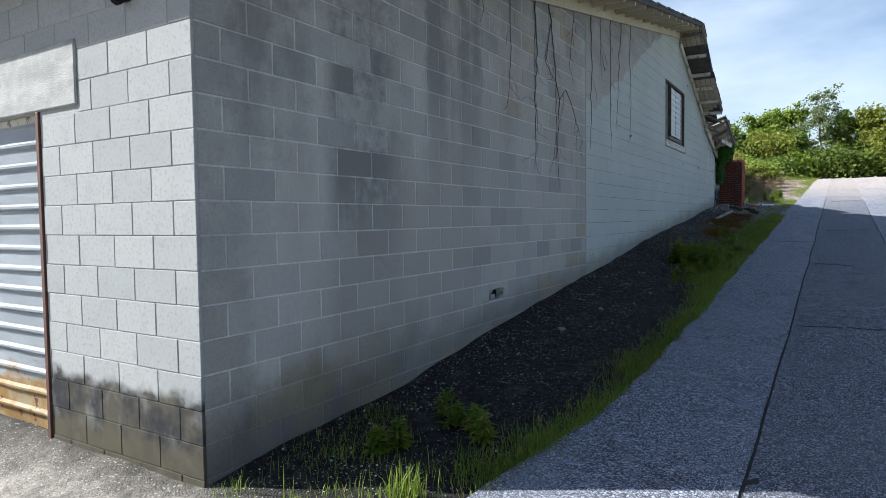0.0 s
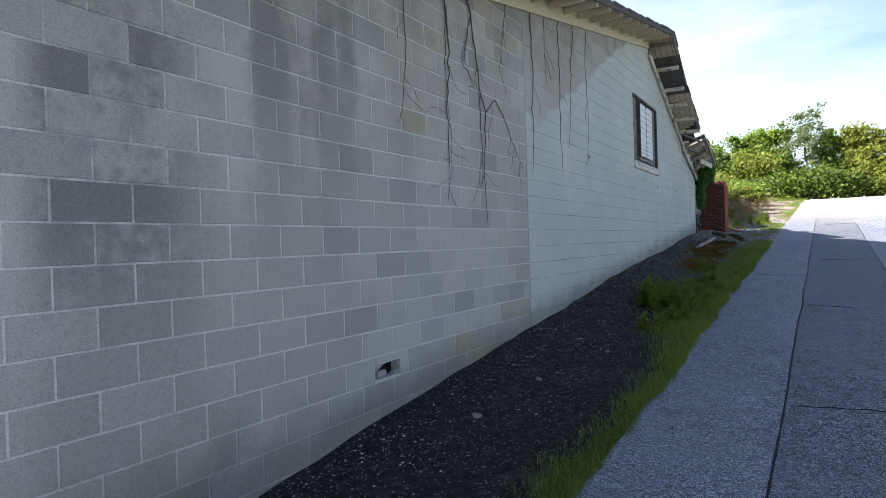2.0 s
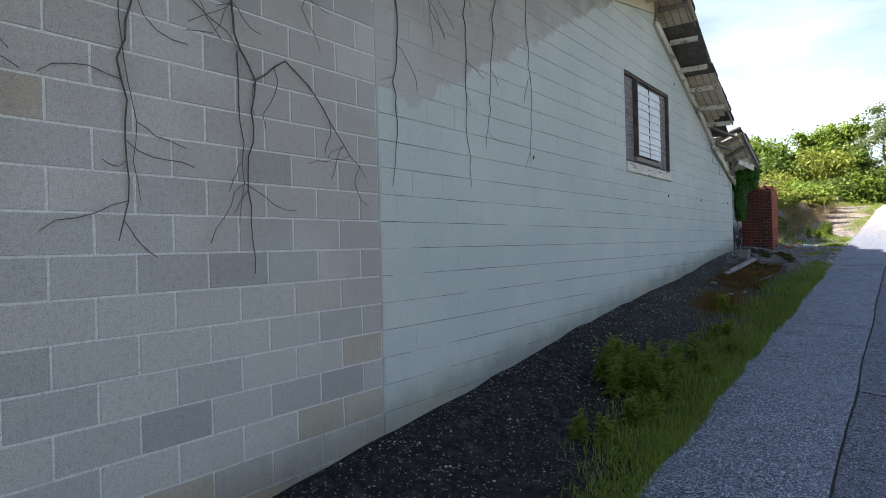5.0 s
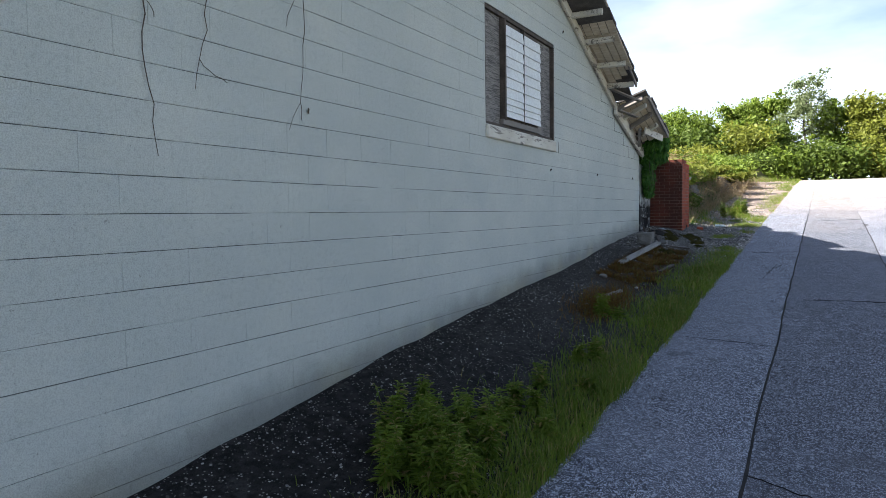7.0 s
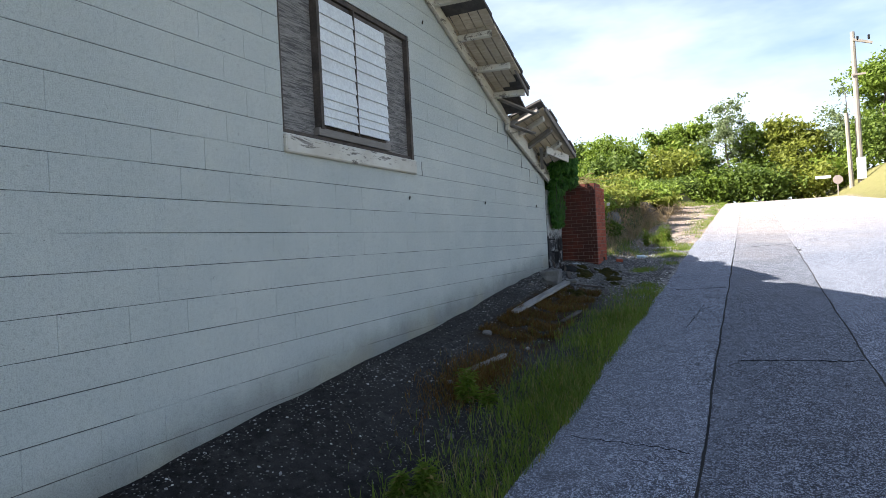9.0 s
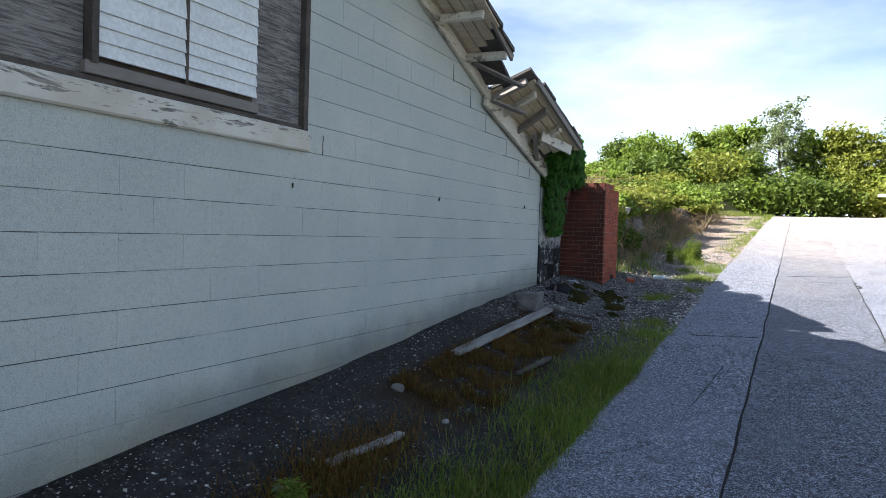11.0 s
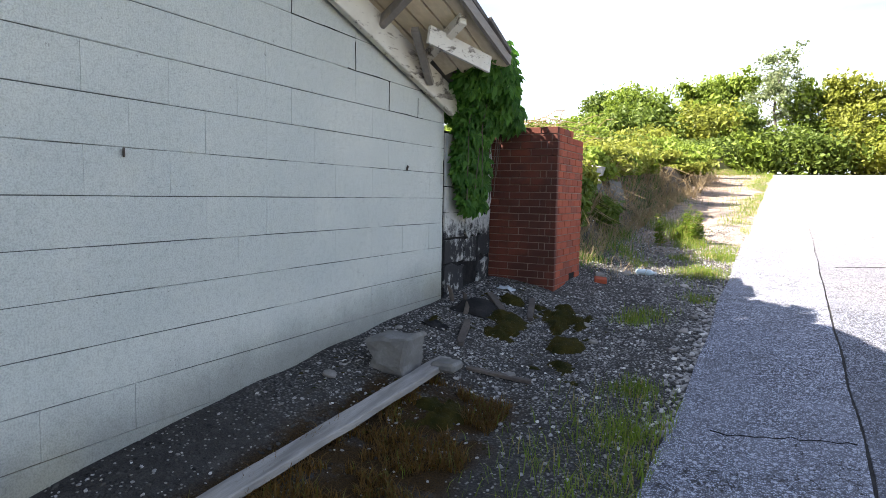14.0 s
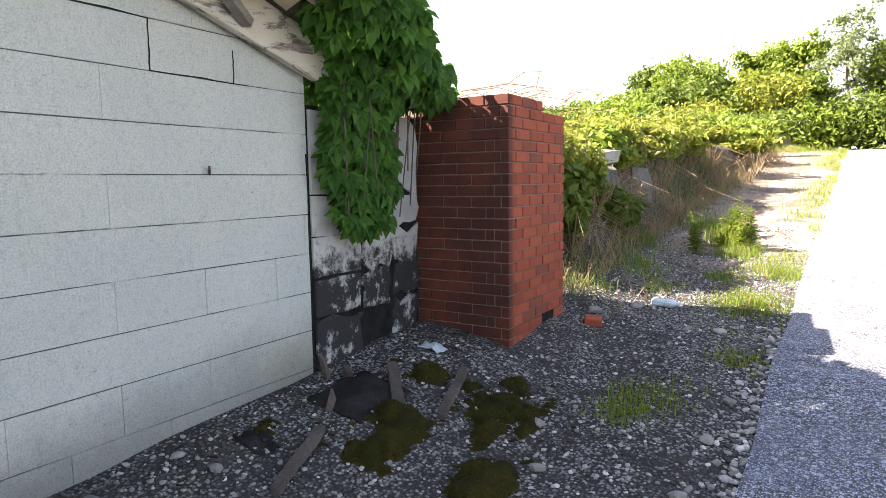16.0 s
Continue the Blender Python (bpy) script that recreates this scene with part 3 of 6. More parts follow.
wall_south_2 = obj("wall_south_2", box((-9.0, 0.004, 2.3), (-1.6605, 0.2, 3.3)), M_FRONTMORTAR)
tagged(wall_south_2, "whitewashed block wall above the garage opening", "wall", kind="structure")
wall_west = obj("wall_west", box((-9.2, 0.0, -1.0), (-9.0, 19.9, 3.1)), M_CONCRETE)
tagged(wall_west, "plain block wall at the building's far side", "wall", kind="structure")
wall_north = obj("wall_north", box((-9.0, 19.7, 0.0), (-0.2, 19.9, 2.9)), M_CONCRETE)
tagged(wall_north, "plain block wall at the building's rear", "wall", kind="structure")
floor = obj("floor", box((-9.0, 0.25, -0.3), (-0.2, 19.7, -0.2)), M_CONCRETE)
tagged(floor, "bare concrete floor inside the garage", "floor", kind="structure")


# ---- roof ----
OVER = 0.52
roof = thing("roof", "low-pitched gable roof with cream verge boards and rotten rear eaves", "roof", kind="structure")
F0, F1 = -0.28, RIDGE_Y
fz0, fz1 = wall_top(F0) + 0.21, RIDGE_Z + 0.21


def back_z(y, lift=0.12):
    if y > 16.9:
        return 4.12 - 0.27 * (y - 16.95) + lift - 0.12
    return wall_top(y) + lift + 0.24 * smooth01(14.6, 13.3, y) + 0.035 * smooth01(15.5, 16.9, y)


rng = random.Random(5)
# front slope: deck, shingles, verge board, brackets under the overhang
part("roof_deck", prism([(F0, fz0), (F1, fz1), (F1, fz1 + 0.03), (F0, fz0 + 0.03)], 0, -9.5, OVER), M_CREAM, roof)
for i in range(33):
    a = F0 + (F1 - F0) * i / 33
    b = F0 + (F1 - F0) * (i + 1) / 33 + 0.03
    za, zb = fz0 + (fz1 - fz0) * (a - F0) / (F1 - F0), fz0 + (fz1 - fz0) * (b - F0) / (F1 - F0)
    out = OVER + 0.03 + rng.uniform(-0.012, 0.012)
    part("shingle_course", prism([(a, za + 0.034), (b, zb + 0.034), (b, zb + 0.055), (a, za + 0.075)], 0, -9.5, out), M_SHINGLE, roof)
part("verge_board", beam((0.018, 0.0, wall_top(0) + 0.105), (0.018, RIDGE_Y, RIDGE_Z + 0.105), 0.036, 0.2, (0, 0, 1), 0.003), M_CREAM, roof)
part("fascia", beam((OVER + 0.012, F0, fz0 + 0.0), (OVER + 0.012, F1, fz1 + 0.0), 0.02, 0.075), M_SHINGLE, roof, "flaking grey edge board")
for i in range(22):
    y = 0.3 + 0.6 * i
    if y > 13.1:
        break
    z = wall_top(y) + 0.16
    part("bracket", beam((0.04, y, z), (OVER - 0.01, y, z + 0.0), 0.045, 0.09, (0, -0.18, 1), 0.003), M_CREAM, roof)
part("eave_board", box((-9.4, F0 - 0.03, fz0 - 0.16), (OVER, F0, fz0 + 0.03)), M_CREAM, roof)
# rear slope: rake board, brackets, open boarding
END = 19.2
part("rake_board", beam((0.032, RIDGE_Y + 0.05, wall_top(RIDGE_Y + 0.06) + 0.06), (0.032, 17.05, wall_top(17.05) + 0.07), 0.045, 0.13, (0, 0, 1), 0.004), M_WHITEWOOD, roof, "peeling white rake board")
part("rake_board", beam((0.05, 16.95, 4.03), (0.05, 19.12, 3.375), 0.05, 0.21, (0, 0, 1), 0.005), M_WHITEWOOD, roof, "peeling white rake board")
for i in range(6):
    x0, x1 = -0.15 + 0.118 * i, -0.15 + 0.118 * (i + 1) - 0.012
    y0 = RIDGE_Y + 0.02
    cuts = [(y0, 15.2), (15.22, 16.75 - 0.12 * i)]
    if i == 4:
        cuts[1] = (15.22, 16.3)
    for a, b in cuts:
        sag = 0.0
        part("roof_board", prism([(a, back_z(a) + sag * 0.2), (b, back_z(b) + sag), (b, back_z(b) + 0.022 + sag), (a, back_z(a) + 0.022 + sag * 0.2)], 0, x0, x1), M_DECK, roof)
for a, b in ((RIDGE_Y, 14.0), (14.0, 14.6), (14.6, 15.5), (15.5, 16.9), (16.9001, 19.4)):
    part("roof_slope", prism([(a, back_z(a) - 0.02), (b, back_z(b) - 0.02), (b, back_z(b) + 0.015), (a, back_z(a) + 0.015)], 0, -9.5, -0.16), M_DECK, roof)
for i in range(16):
    a, b = RIDGE_Y + 0.01 + 0.36 * i, RIDGE_Y + 0.01 + 0.36 * (i + 1) + 0.02
    if b > 18.75:
        break
    lift = 0.028
    out = (0.545 if i < 9 else (0.36 if i < 10 else 0.0)) + rng.uniform(-0.02, 0.02)
    part("shingle_course", prism([(a, back_z(a) + lift), (b, back_z(b) + lift), (b, back_z(b) + lift + 0.045), (a, back_z(a) + lift + 0.025)], 0, -9.5, out), M_SHINGLE, roof)
part("fascia", beam((0.50, RIDGE_Y + 0.1, back_z(RIDGE_Y + 0.1) - 0.01), (0.50, 16.6, back_z(16.6) - 0.01), 0.025, 0.075), M_GREYWOOD, roof, "grey split edge board")
for y, out, dz, m in ((13.45, 0.49, 0, M_GREYWOOD), (14.05, 0.49, 0, M_WHITEWOOD), (14.65, 0.49, 0, M_WHITEWOOD), (15.25, 0.49, 0, M_WHITEWOOD), (15.85, 0.5, -0.01, M_WHITEWOOD), (16.45, 0.49, -0.01, M_WHITEWOOD)):
    z = back_z(y) - 0.055
    part("bracket", beam((0.05, y, z), (out, y + 0.03, z + dz), 0.045, 0.085, (0, 0.4, 1), 0.004), m, roof)


# the lowest stretch has sunk along the wall and tips up towards its outer edge
def tipped(x, y, lift=0.0):
    return 4.09 - 0.27 * (y - 16.95) + 0.36 * (x - 0.05) + lift - 0.05 * smooth01(18.2, 19.0, y)


def tipped_board(x0, x1, y0, y1, lift, thick):
    bm = bmesh.new()
    n = 6
    ring = []
    for i in range(n + 1):
        y = y0 + (y1 - y0) * i / n
        ring.append([bm.verts.new((x, y, tipped(x, y, lift + dz))) for x, dz in ((x0, 0), (x1, 0), (x1, thick), (x0, thick))])
    for p, q in zip(ring, ring[1:]):
        for k in range(4):
            bm.faces.new((p[k], p[(k + 1) % 4], q[(k + 1) % 4], q[k]))
    bm.faces.new(ring[0][::-1])
    bm.faces.new(ring[-1])
    bmesh.ops.recalc_face_normals(bm, faces=bm.faces)
    return bm


for i, (y0, y1) in enumerate(((16.98, 18.3), (17.0, 18.72), (17.1, 18.8), (17.05, 18.9), (17.15, 18.95))):
    x0 = 0.0 + 0.112 * i
    part("roof_board", tipped_board(x0, x0 + 0.098, y0, y1, 0.0, 0.02), M_SOFFIT, roof, "cream-stained roof board")
for i in range(5):
    y0 = 16.98 + 0.37 * i
    part("shingle_course", tipped_board(-0.05, 0.585 + rng.uniform(-0.025, 0.025), y0, y0 + 0.4, 0.025 + 0.006 * (i % 2), 0.03), M_SHINGLE, roof)
for y, dy, w, m in ((17.05, -0.02, 0.05, M_GREYWOOD), (17.42, -0.1, 0.045, M_WHITEWOOD), (17.88, -0.16, 0.05, M_GREYWOOD), (18.42, -0.2, 0.06, M_WHITEWOOD)):
    part("bracket", beam((0.06, y, tipped(0.06, y, -0.05)), (0.5, y + dy, tipped(0.5, y + dy, -0.05)), w, 0.085, (0, 0.3, 1), 0.005), m, roof)
part("loose_board", beam((0.1, 17.0, 4.0), (0.3, 17.45, 3.92), 0.09, 0.022), M_GREYWOOD, roof, "split grey board hanging loose")
part("loose_board", beam((0.1, 18.5, 3.5), (0.22, 18.05, 3.78), 0.05, 0.04), M_GREYWOOD, roof, "split grey batten hanging loose")
part("loose_board", beam((0.10, 16.5, wall_top(16.5) + 0.07), (0.46, 17.0, wall_top(17.0) + 0.10), 0.08, 0.022), M_GREYWOOD, roof, "split grey board hanging loose")
part("loose_board", beam((0.3, 18.1, 3.75), (0.5, 18.68, 3.64), 0.025, 0.12), M_WHITEWOOD, roof, "broken white fascia end")
part("loose_board", beam((0.56, 17.2, tipped(0.56, 17.2, 0.01)), (0.57, 18.9, tipped(0.57, 18.9, 0.0)), 0.03, 0.07), M_GREYWOOD, roof, "grey split edge board")

# ---- window in the gable ----
win = thing("window_1", "boarded gable window with raw plywood and white louvres", "window", kind="structure")
part("lintel_trim", box((-0.15, WIN[0], WIN[3] - 0.045), (-0.012, WIN[1], WIN[3])), M_DARKBROWN, win)
part("jamb", box((-0.15, WIN[0], WIN[2]), (-0.01, WIN[0] + 0.03, WIN[3] - 0.046)), M_DARKBROWN, win)
part("jamb", box((-0.15, WIN[1] - 0.045, WIN[2]), (0.004, WIN[1], WIN[3] - 0.046)), M_DARKBROWN, win)
part("bottom_rail", box((-0.15, WIN[0] + 0.031, WIN[2]), (-0.01, WIN[1] - 0.046, WIN[2] + 0.03)), M_DARKBROWN, win)
kp = Nodes("weathered_plywood")
g1 = kp.noise(9, 5, 0.7, (1, 0.35, 4.5), 1.4)
cp = kp.mix(kp.ramp(g1, 0.38, 0.62), (0.085, 0.08, 0.078), (0.24, 0.225, 0.21))
cp = kp.mix(kp.ramp(kp.noise(30, 4, 0.7, (1, 0.3, 5), 0.8), 0.55, 0.68, 0, 0.8), cp, (0.34, 0.32, 0.30))
M_PLY = kp.done(cp, 0.92, kp.bump(g1, 0.6, 0.006), 0.0, 0.2)
part("plywood", box((-0.06, WIN[0] + 0.032, WIN[2] + 0.032), (-0.045, 12.42, WIN[3] - 0.048)), M_PLY, win, "grey delaminated plywood sheet")
part("plywood", box((-0.06, 13.55, WIN[2] + 0.032), (-0.045, WIN[1] - 0.048, WIN[3] - 0.048)), M_PLY, win, "grey delaminated plywood sheet")
part("backing", box((-0.2, WIN[0], WIN[2]), (-0.16, WIN[1], WIN[3])), M_DARKBROWN, win)
# side strip coloured dark for the shadow left of the louvre panel
shut = part("louvre_shadow_edge", box((-0.06, 12.425, 3.29), (0.022, 12.462, 4.44)), M_DARKBROWN, win)
M_LOUVRE = simple("dull_white_louvre", (0.76, 0.78, 0.78), (0.66, 0.67, 0.67), 4, 40, 0.5, 0.2, 0.002)
for j, (a, b) in enumerate(((12.465, 12.985), (13.005, 13.535))):
    zz = 3.33
    for i in range(10):
        h = 0.075 if i < 3 else 0.118
        if zz + h > 4.44:
            h = 4.44 - zz
        bm = bmesh.new()
        vs = [bm.verts.new(p) for p in ((0.018, a, zz), (0.018, b, zz), (0.004, b, zz + h + 0.004), (0.004, a, zz + h + 0.004), (0.008, a, zz - 0.002), (0.008, b, zz - 0.002), (-0.006, b, zz + h + 0.002), (-0.006, a, zz + h + 0.002))]
        for f in ((0, 1, 2, 3), (7, 6, 5, 4), (0, 4, 5, 1), (1, 5, 6, 2), (2, 6, 7, 3), (3, 7, 4, 0)):
            bm.faces.new([vs[q] for q in f])
        bmesh.ops.recalc_face_normals(bm, faces=bm.faces)
        part("slat", bm, M_LOUVRE, win, "white louvre slat")
        zz += h
part("mullion", box((-0.04, 12.986, 3.3), (0.016, 13.004, 4.44)), M_DARKBROWN, win)
part("louvre_backing", box((-0.05, 12.463, 3.29), (-0.03, 12.9855, 4.445)), M_DARKBROWN, win)
part("louvre_backing", box((-0.05, 13.0045, 3.29), (-0.03, 13.54, 4.445)), M_DARKBROWN, win)
part("bottom_board", box((-0.044, 12.40, 3.235), (0.012, 13.56, 3.3), None, 0.004), M_GREYWOOD, win)
sill = box((-0.15, 11.955, 3.045), (0.035, 14.05, 3.192), None, 0.012)
part("sill", sill, M_WHITEWOOD, win, "chipped cream-painted concrete sill")

# ---- garage front ----
lintel = obj("lintel", box((-9.0, -0.016, 2.285), (-1.17, 0.1, 2.715), None, 0.01), simple("patched_white_render", (0.38, 0.38, 0.365), (0.24, 0.24, 0.235), 5, 60, 0.9, 0.6, 0.006, (1, 1, 1.6)))
tagged(lintel, "white rendered concrete lintel with grey scuffs", "lintel", kind="structure")
kd = Nodes("rusting_white_sheet")
zd = kd.axis(2)
rn = kd.noise(2.6, 5, 0.7, (0.5, 1, 2.0))
rust = kd.ramp(kd.math("SUBTRACT", zd, kd.math("MULTIPLY", kd.math("SUBTRACT", rn, 0.5), 0.75)), 0.46, 0.30)
cd = kd.mix(kd.ramp(rn, 0.3, 0.7), (0.50, 0.54, 0.58), (0.42, 0.46, 0.50))
cd = kd.mix(rust, cd, kd.mix(kd.ramp(kd.noise(5, 5), 0.4, 0.62), (0.42, 0.25, 0.09), (0.50, 0.40, 0.24)))
cd = kd.mix(kd.math("MULTIPLY", rust, kd.ramp(kd.noise(7, 4, 0.7), 0.6, 0.66)), cd, (0.16, 0.06, 0.03))
M_SHEET = kd.done(cd, 0.55, kd.bump(kd.noise(30, 3), 0.2, 0.003), 0.0, 0.4)
gdoor = thing("garage_door", "dented white corrugated sheet garage door, rusted along the foot", "garage door")
prof = []
z = -0.04
while z < 2.27:
    prof += [(0.085, z), (0.085, z + 0.10), (0.062, z + 0.118), (0.062, z + 0.135), (0.085, z + 0.153)]
    z += 0.154
bm = bmesh.new()
cols = [-3.4 + 0.1 * i for i in range(18)] + [-1.708]
grid = [[bm.verts.new((x, yy + (0.012 * noise.noise(Vector((x * 2, zz * 2.5, 1))) - 0.02 * max(0, 0.5 - zz) * noise.noise(Vector((x * 3, zz * 6, 4)))), zz)) for x in cols] for yy, zz in prof]
for r0, r1 in zip(grid, grid[1:]):
    for i in range(len(cols) - 1):
        bm.faces.new((r0[i], r0[i + 1], r1[i + 1], r1[i]))
bmesh.ops.solidify(bm, geom=bm.faces, thickness=0.004)
part("sheet", bm, M_SHEET, gdoor)
part("top_rail", box((-3.4, 0.06, 2.235), (-1.708, 0.1, 2.284)), M_WHITEWOOD, gdoor)
M_RUSTIRON = simple("red_brown_iron", (0.11, 0.045, 0.03), (0.07, 0.04, 0.03), 6, 60, 0.75)
post = obj("door_post", box((-1.704, -0.012, -0.32), (-1.664, 0.12, 2.284), None, 0.003), M_RUSTIRON)
tagged(post, "red-brown iron angle post at the garage opening", "door post", kind="structure")
lampb = thing("wall_bracket", "small black iron bracket on the whitewashed block wall", "bracket", at=(-0.58, 0.0, 2.86))
part("plate", box((-0.04, -0.012, -0.02), (0.04, 0.0, 0.16), None, 0.003), M_BLACK, lampb)
part("hook", beam((0.0, -0.012, 0.12), (0.0, -0.075, -0.05), 0.06, 0.05, (0, -1, 0), 0.008), M_BLACK, lampb)


# ---- chimney stack ----
CX, CY0, CY1, CZ0, CZ1 = 0.66, 19.92, 20.80, 1.70, 3.31
chimney = thing("chimney", "red brick chimney stack with stepped broken top beside the wall's end", "chimney", at=(CX / 2, (CY0 + CY1) / 2, CZ0))
bm = bmesh.new()
box_into(bm, (-CX / 2 - 0.19, -0.428, -0.15), (CX / 2 - 0.009, 0.05, CZ1 - CZ0 - 0.012))
box_into(bm, (-CX / 2 - 0.19, 0.0505, -0.15), (CX / 2 - 0.009, 0.428, CZ1 - CZ0 - 0.08))
# black panel over the core imitates the shade in the missing-brick opening
part("opening_shade", box((CX / 2 - 0.03, 0.07, 0.05), (CX / 2 - 0.0075, 0.29, 0.21)), M_BLACK, chimney, "black panel standing in for the small opening's shade")
part("mortar_core", bm, M_BRICKJOINT, chimney, "grey mortar")

# ---- crumbling rendered stretch between the block wall and the chimney ----
wall_plaster = slab("wall_east_3", [(WALL_END + 0.0005, PLASTER_END, [(0.5, 3.2)])], M_BLACK)
tagged(wall_plaster, "crumbling rendered wall end, black tar showing through cracks", "wall", kind="structure")
kr = Nodes("cracked_white_render")
nr = kr.noise(3.2, 5, 0.7)
cr = kr.mix(kr.ramp(nr, 0.35, 0.7), (0.46, 0.46, 0.44), (0.33, 0.335, 0.335))
zr = kr.math("ADD", kr.axis(2), kr.math("MULTIPLY", kr.math("SUBTRACT", kr.noise(9, 6, 0.8), 0.5), 0.9))
tarry = kr.math("MULTIPLY", kr.ramp(zr, 2.48, 2.28), kr.ramp(kr.noise(6.5, 5, 0.75), 0.64, 0.52, 0.1, 1.0))
cr = kr.mix(tarry, cr, (0.03, 0.03, 0.032))
cr = kr.mix(kr.ramp(kr.noise(40, 4, 0.8), 0.62, 0.68, 0, 0.6), cr, (0.10, 0.10, 0.10))
M_RENDER = kr.done(cr, 0.92, kr.bump(kr.noise(25, 5), 0.7, 0.008), 0.0, 0.2)
rng = random.Random(11)
ycut = [WALL_END + 0.012, 19.33, 19.62, PLASTER_END - 0.01]
zcut = [1.62, 1.84, 2.08, 2.3, 2.52, 2.74, 3.18]
for j in range(len(zcut) - 1):
    for i in range(3):
        y0, y1, z0, z1 = ycut[i], ycut[i + 1], zcut[j], zcut[j + 1]
        if j < 3 and rng.random() < 0.3 and i > 0:
            continue
        g = 0.004 if j > 2 and i == 0 else 0.012
        jit = 0.006 if i == 0 and j > 1 else 0.035
        n = 9
        pts = []
        for e in range(4):
            a = [(y0, z0), (y1, z0), (y1, z1), (y0, z1)][e]
            b = [(y1, z0), (y1, z1), (y0, z1), (y0, z0)][e]
            for q in range(3):
                k = q / 3
                p = [a[0] + (b[0] - a[0]) * k, a[1] + (b[1] - a[1]) * k]
                c = ((y0 + y1) / 2, (z0 + z1) / 2)
                p = [p[t] + (g if p[t] < c[t] else -g) + (rng.uniform(-jit, jit) if not (i == 0 and p[0] < y0 + 0.01) else 0.0) for t in range(2)]
                pts.append((min(max(p[0], WALL_END + 0.006), PLASTER_END - 0.003), p[1]))
        part("render_piece", prism(pts, 0, -0.0045, 0.006 + rng.uniform(0.0, 0.012)), M_RENDER, wall_plaster, "flaking white render")


# ---- plants ----
def leaf_cloud(verts, faces, rng, centre, radii, count, size, lean=0.6):
    for _ in range(count):
        d = Vector((rng.gauss(0, 0.62), rng.gauss(0, 0.62), rng.gauss(0, 0.62)))
        p = Vector(centre) + Vector([d[i] * radii[i] for i in range(3)])
        s = size * rng.uniform(0.6, 1.4)
        n = (Vector((rng.gauss(0, 1), rng.gauss(0, 1), rng.gauss(lean, 1))) + d * 0.8).normalized()
        u = n.orthogonal().normalized()
        u.rotate(Matrix.Rotation(rng.uniform(0, 6.28), 3, n))
        w = n.cross(u) * 0.55
        i = len(verts)
        verts += [tuple(p - u * s), tuple(p + w * s + n * s * 0.15), tuple(p + u * s), tuple(p - w * s + n * s * 0.15)]
        faces.append((i, i + 1, i + 2, i + 3))


def tree(at, height, spread, seed, leaf, label, size=0.13, density=1.0, bare=0.0, low=0.12):
    rng = random.Random(seed)
    root = thing("tree", label, "tree", at=at)
    bm = bmesh.new()
    verts, faces = [], []
    top = Vector((rng.uniform(-0.5, 0.5), rng.uniform(-0.5, 0.5), height * 0.86))
    trunk = [Vector((0, 0, -0.3)).lerp(top, k / 7) + Vector((rng.uniform(-1, 1), rng.uniform(-1, 1), 0)) * 0.025 * height * (k / 7) for k in range(8)]
    tube_into(bm, trunk, [0.017 * height * (1 - 0.85 * k / 7) for k in range(8)], 7)
    for k in range(int(18 + spread * 6)):
        f = rng.uniform(low, 0.98)
        j = min(6, int(f * 7))
        p = trunk[j].lerp(trunk[j + 1], f * 7 - j)
        a = rng.uniform(0, 6.28)
        ln = spread * (1.0 - 0.75 * max(0.0, f - 0.45)) * rng.uniform(0.45, 1.05)
        tip = p + Vector((math.cos(a) * ln, math.sin(a) * ln, ln * rng.uniform(0.05, 0.55)))
        mid = p.lerp(tip, 0.5) + Vector((rng.uniform(-0.2, 0.2), rng.uniform(-0.2, 0.2), 0.12 * ln))
        tube_into(bm, [p, mid, tip], [0.007 * height * (1.1 - f), 0.004 * height * (1.1 - f), 0.004], 4)
        for q, w in ((mid, 0.5), (tip, 0.42), (mid.lerp(tip, 0.55), 0.45)):
            for _ in range(3):
                if rng.random() < bare:
                    continue
                c = q + Vector((rng.gauss(0, 0.3), rng.gauss(0, 0.3), rng.gauss(0.0, 0.25))) * spread * 0.35
                rr = spread * w * rng.uniform(0.18, 0.55)
                leaf_cloud(verts, faces, rng, c, (rr, rr, rr * 0.65), int(34 * density), size)
    part("trunk", bm, M_BARK, root)
    mesh_from("crown", verts, faces, leaf, root)
    return root


def bush(at, radius, height, seed, leaf, label, size=0.08, count=2200, group=""):
    rng = random.Random(seed)
    root = thing("bush", label, "bush", group, at=at)
    verts, faces = [], []
    for k in range(11):
        bm = bmesh.new()
        a, ln = rng.uniform(0, 6.28), rng.uniform(0.4, 1.0)
        tip = Vector((math.cos(a) * radius * ln, math.sin(a) * radius * ln, height * rng.uniform(0.5, 1.02) * (1.1 - 0.4 * ln)))
        mid = tip * 0.5 + Vector((0, 0, 0.15 * height))
        tube_into(bm, [Vector((0, 0, -0.1)), mid, tip], [0.02, 0.012, 0.004], 4)
        part("branch", bm, M_STEM, root)
        for q, w in ((tip, 0.30), (mid, 0.38), (tip.lerp(mid, 0.5), 0.36), (tip * 0.3, 0.4)):
            leaf_cloud(verts, faces, rng, q + Vector((rng.gauss(0, 0.12), rng.gauss(0, 0.12), 0)) * radius, (radius * w, radius * w, height * w * 0.7), count // 44, size)
    verts = [(x, y, max(z, 0.02)) for x, y, z in verts]
    mesh_from("foliage", verts, faces, leaf, root)
    return root


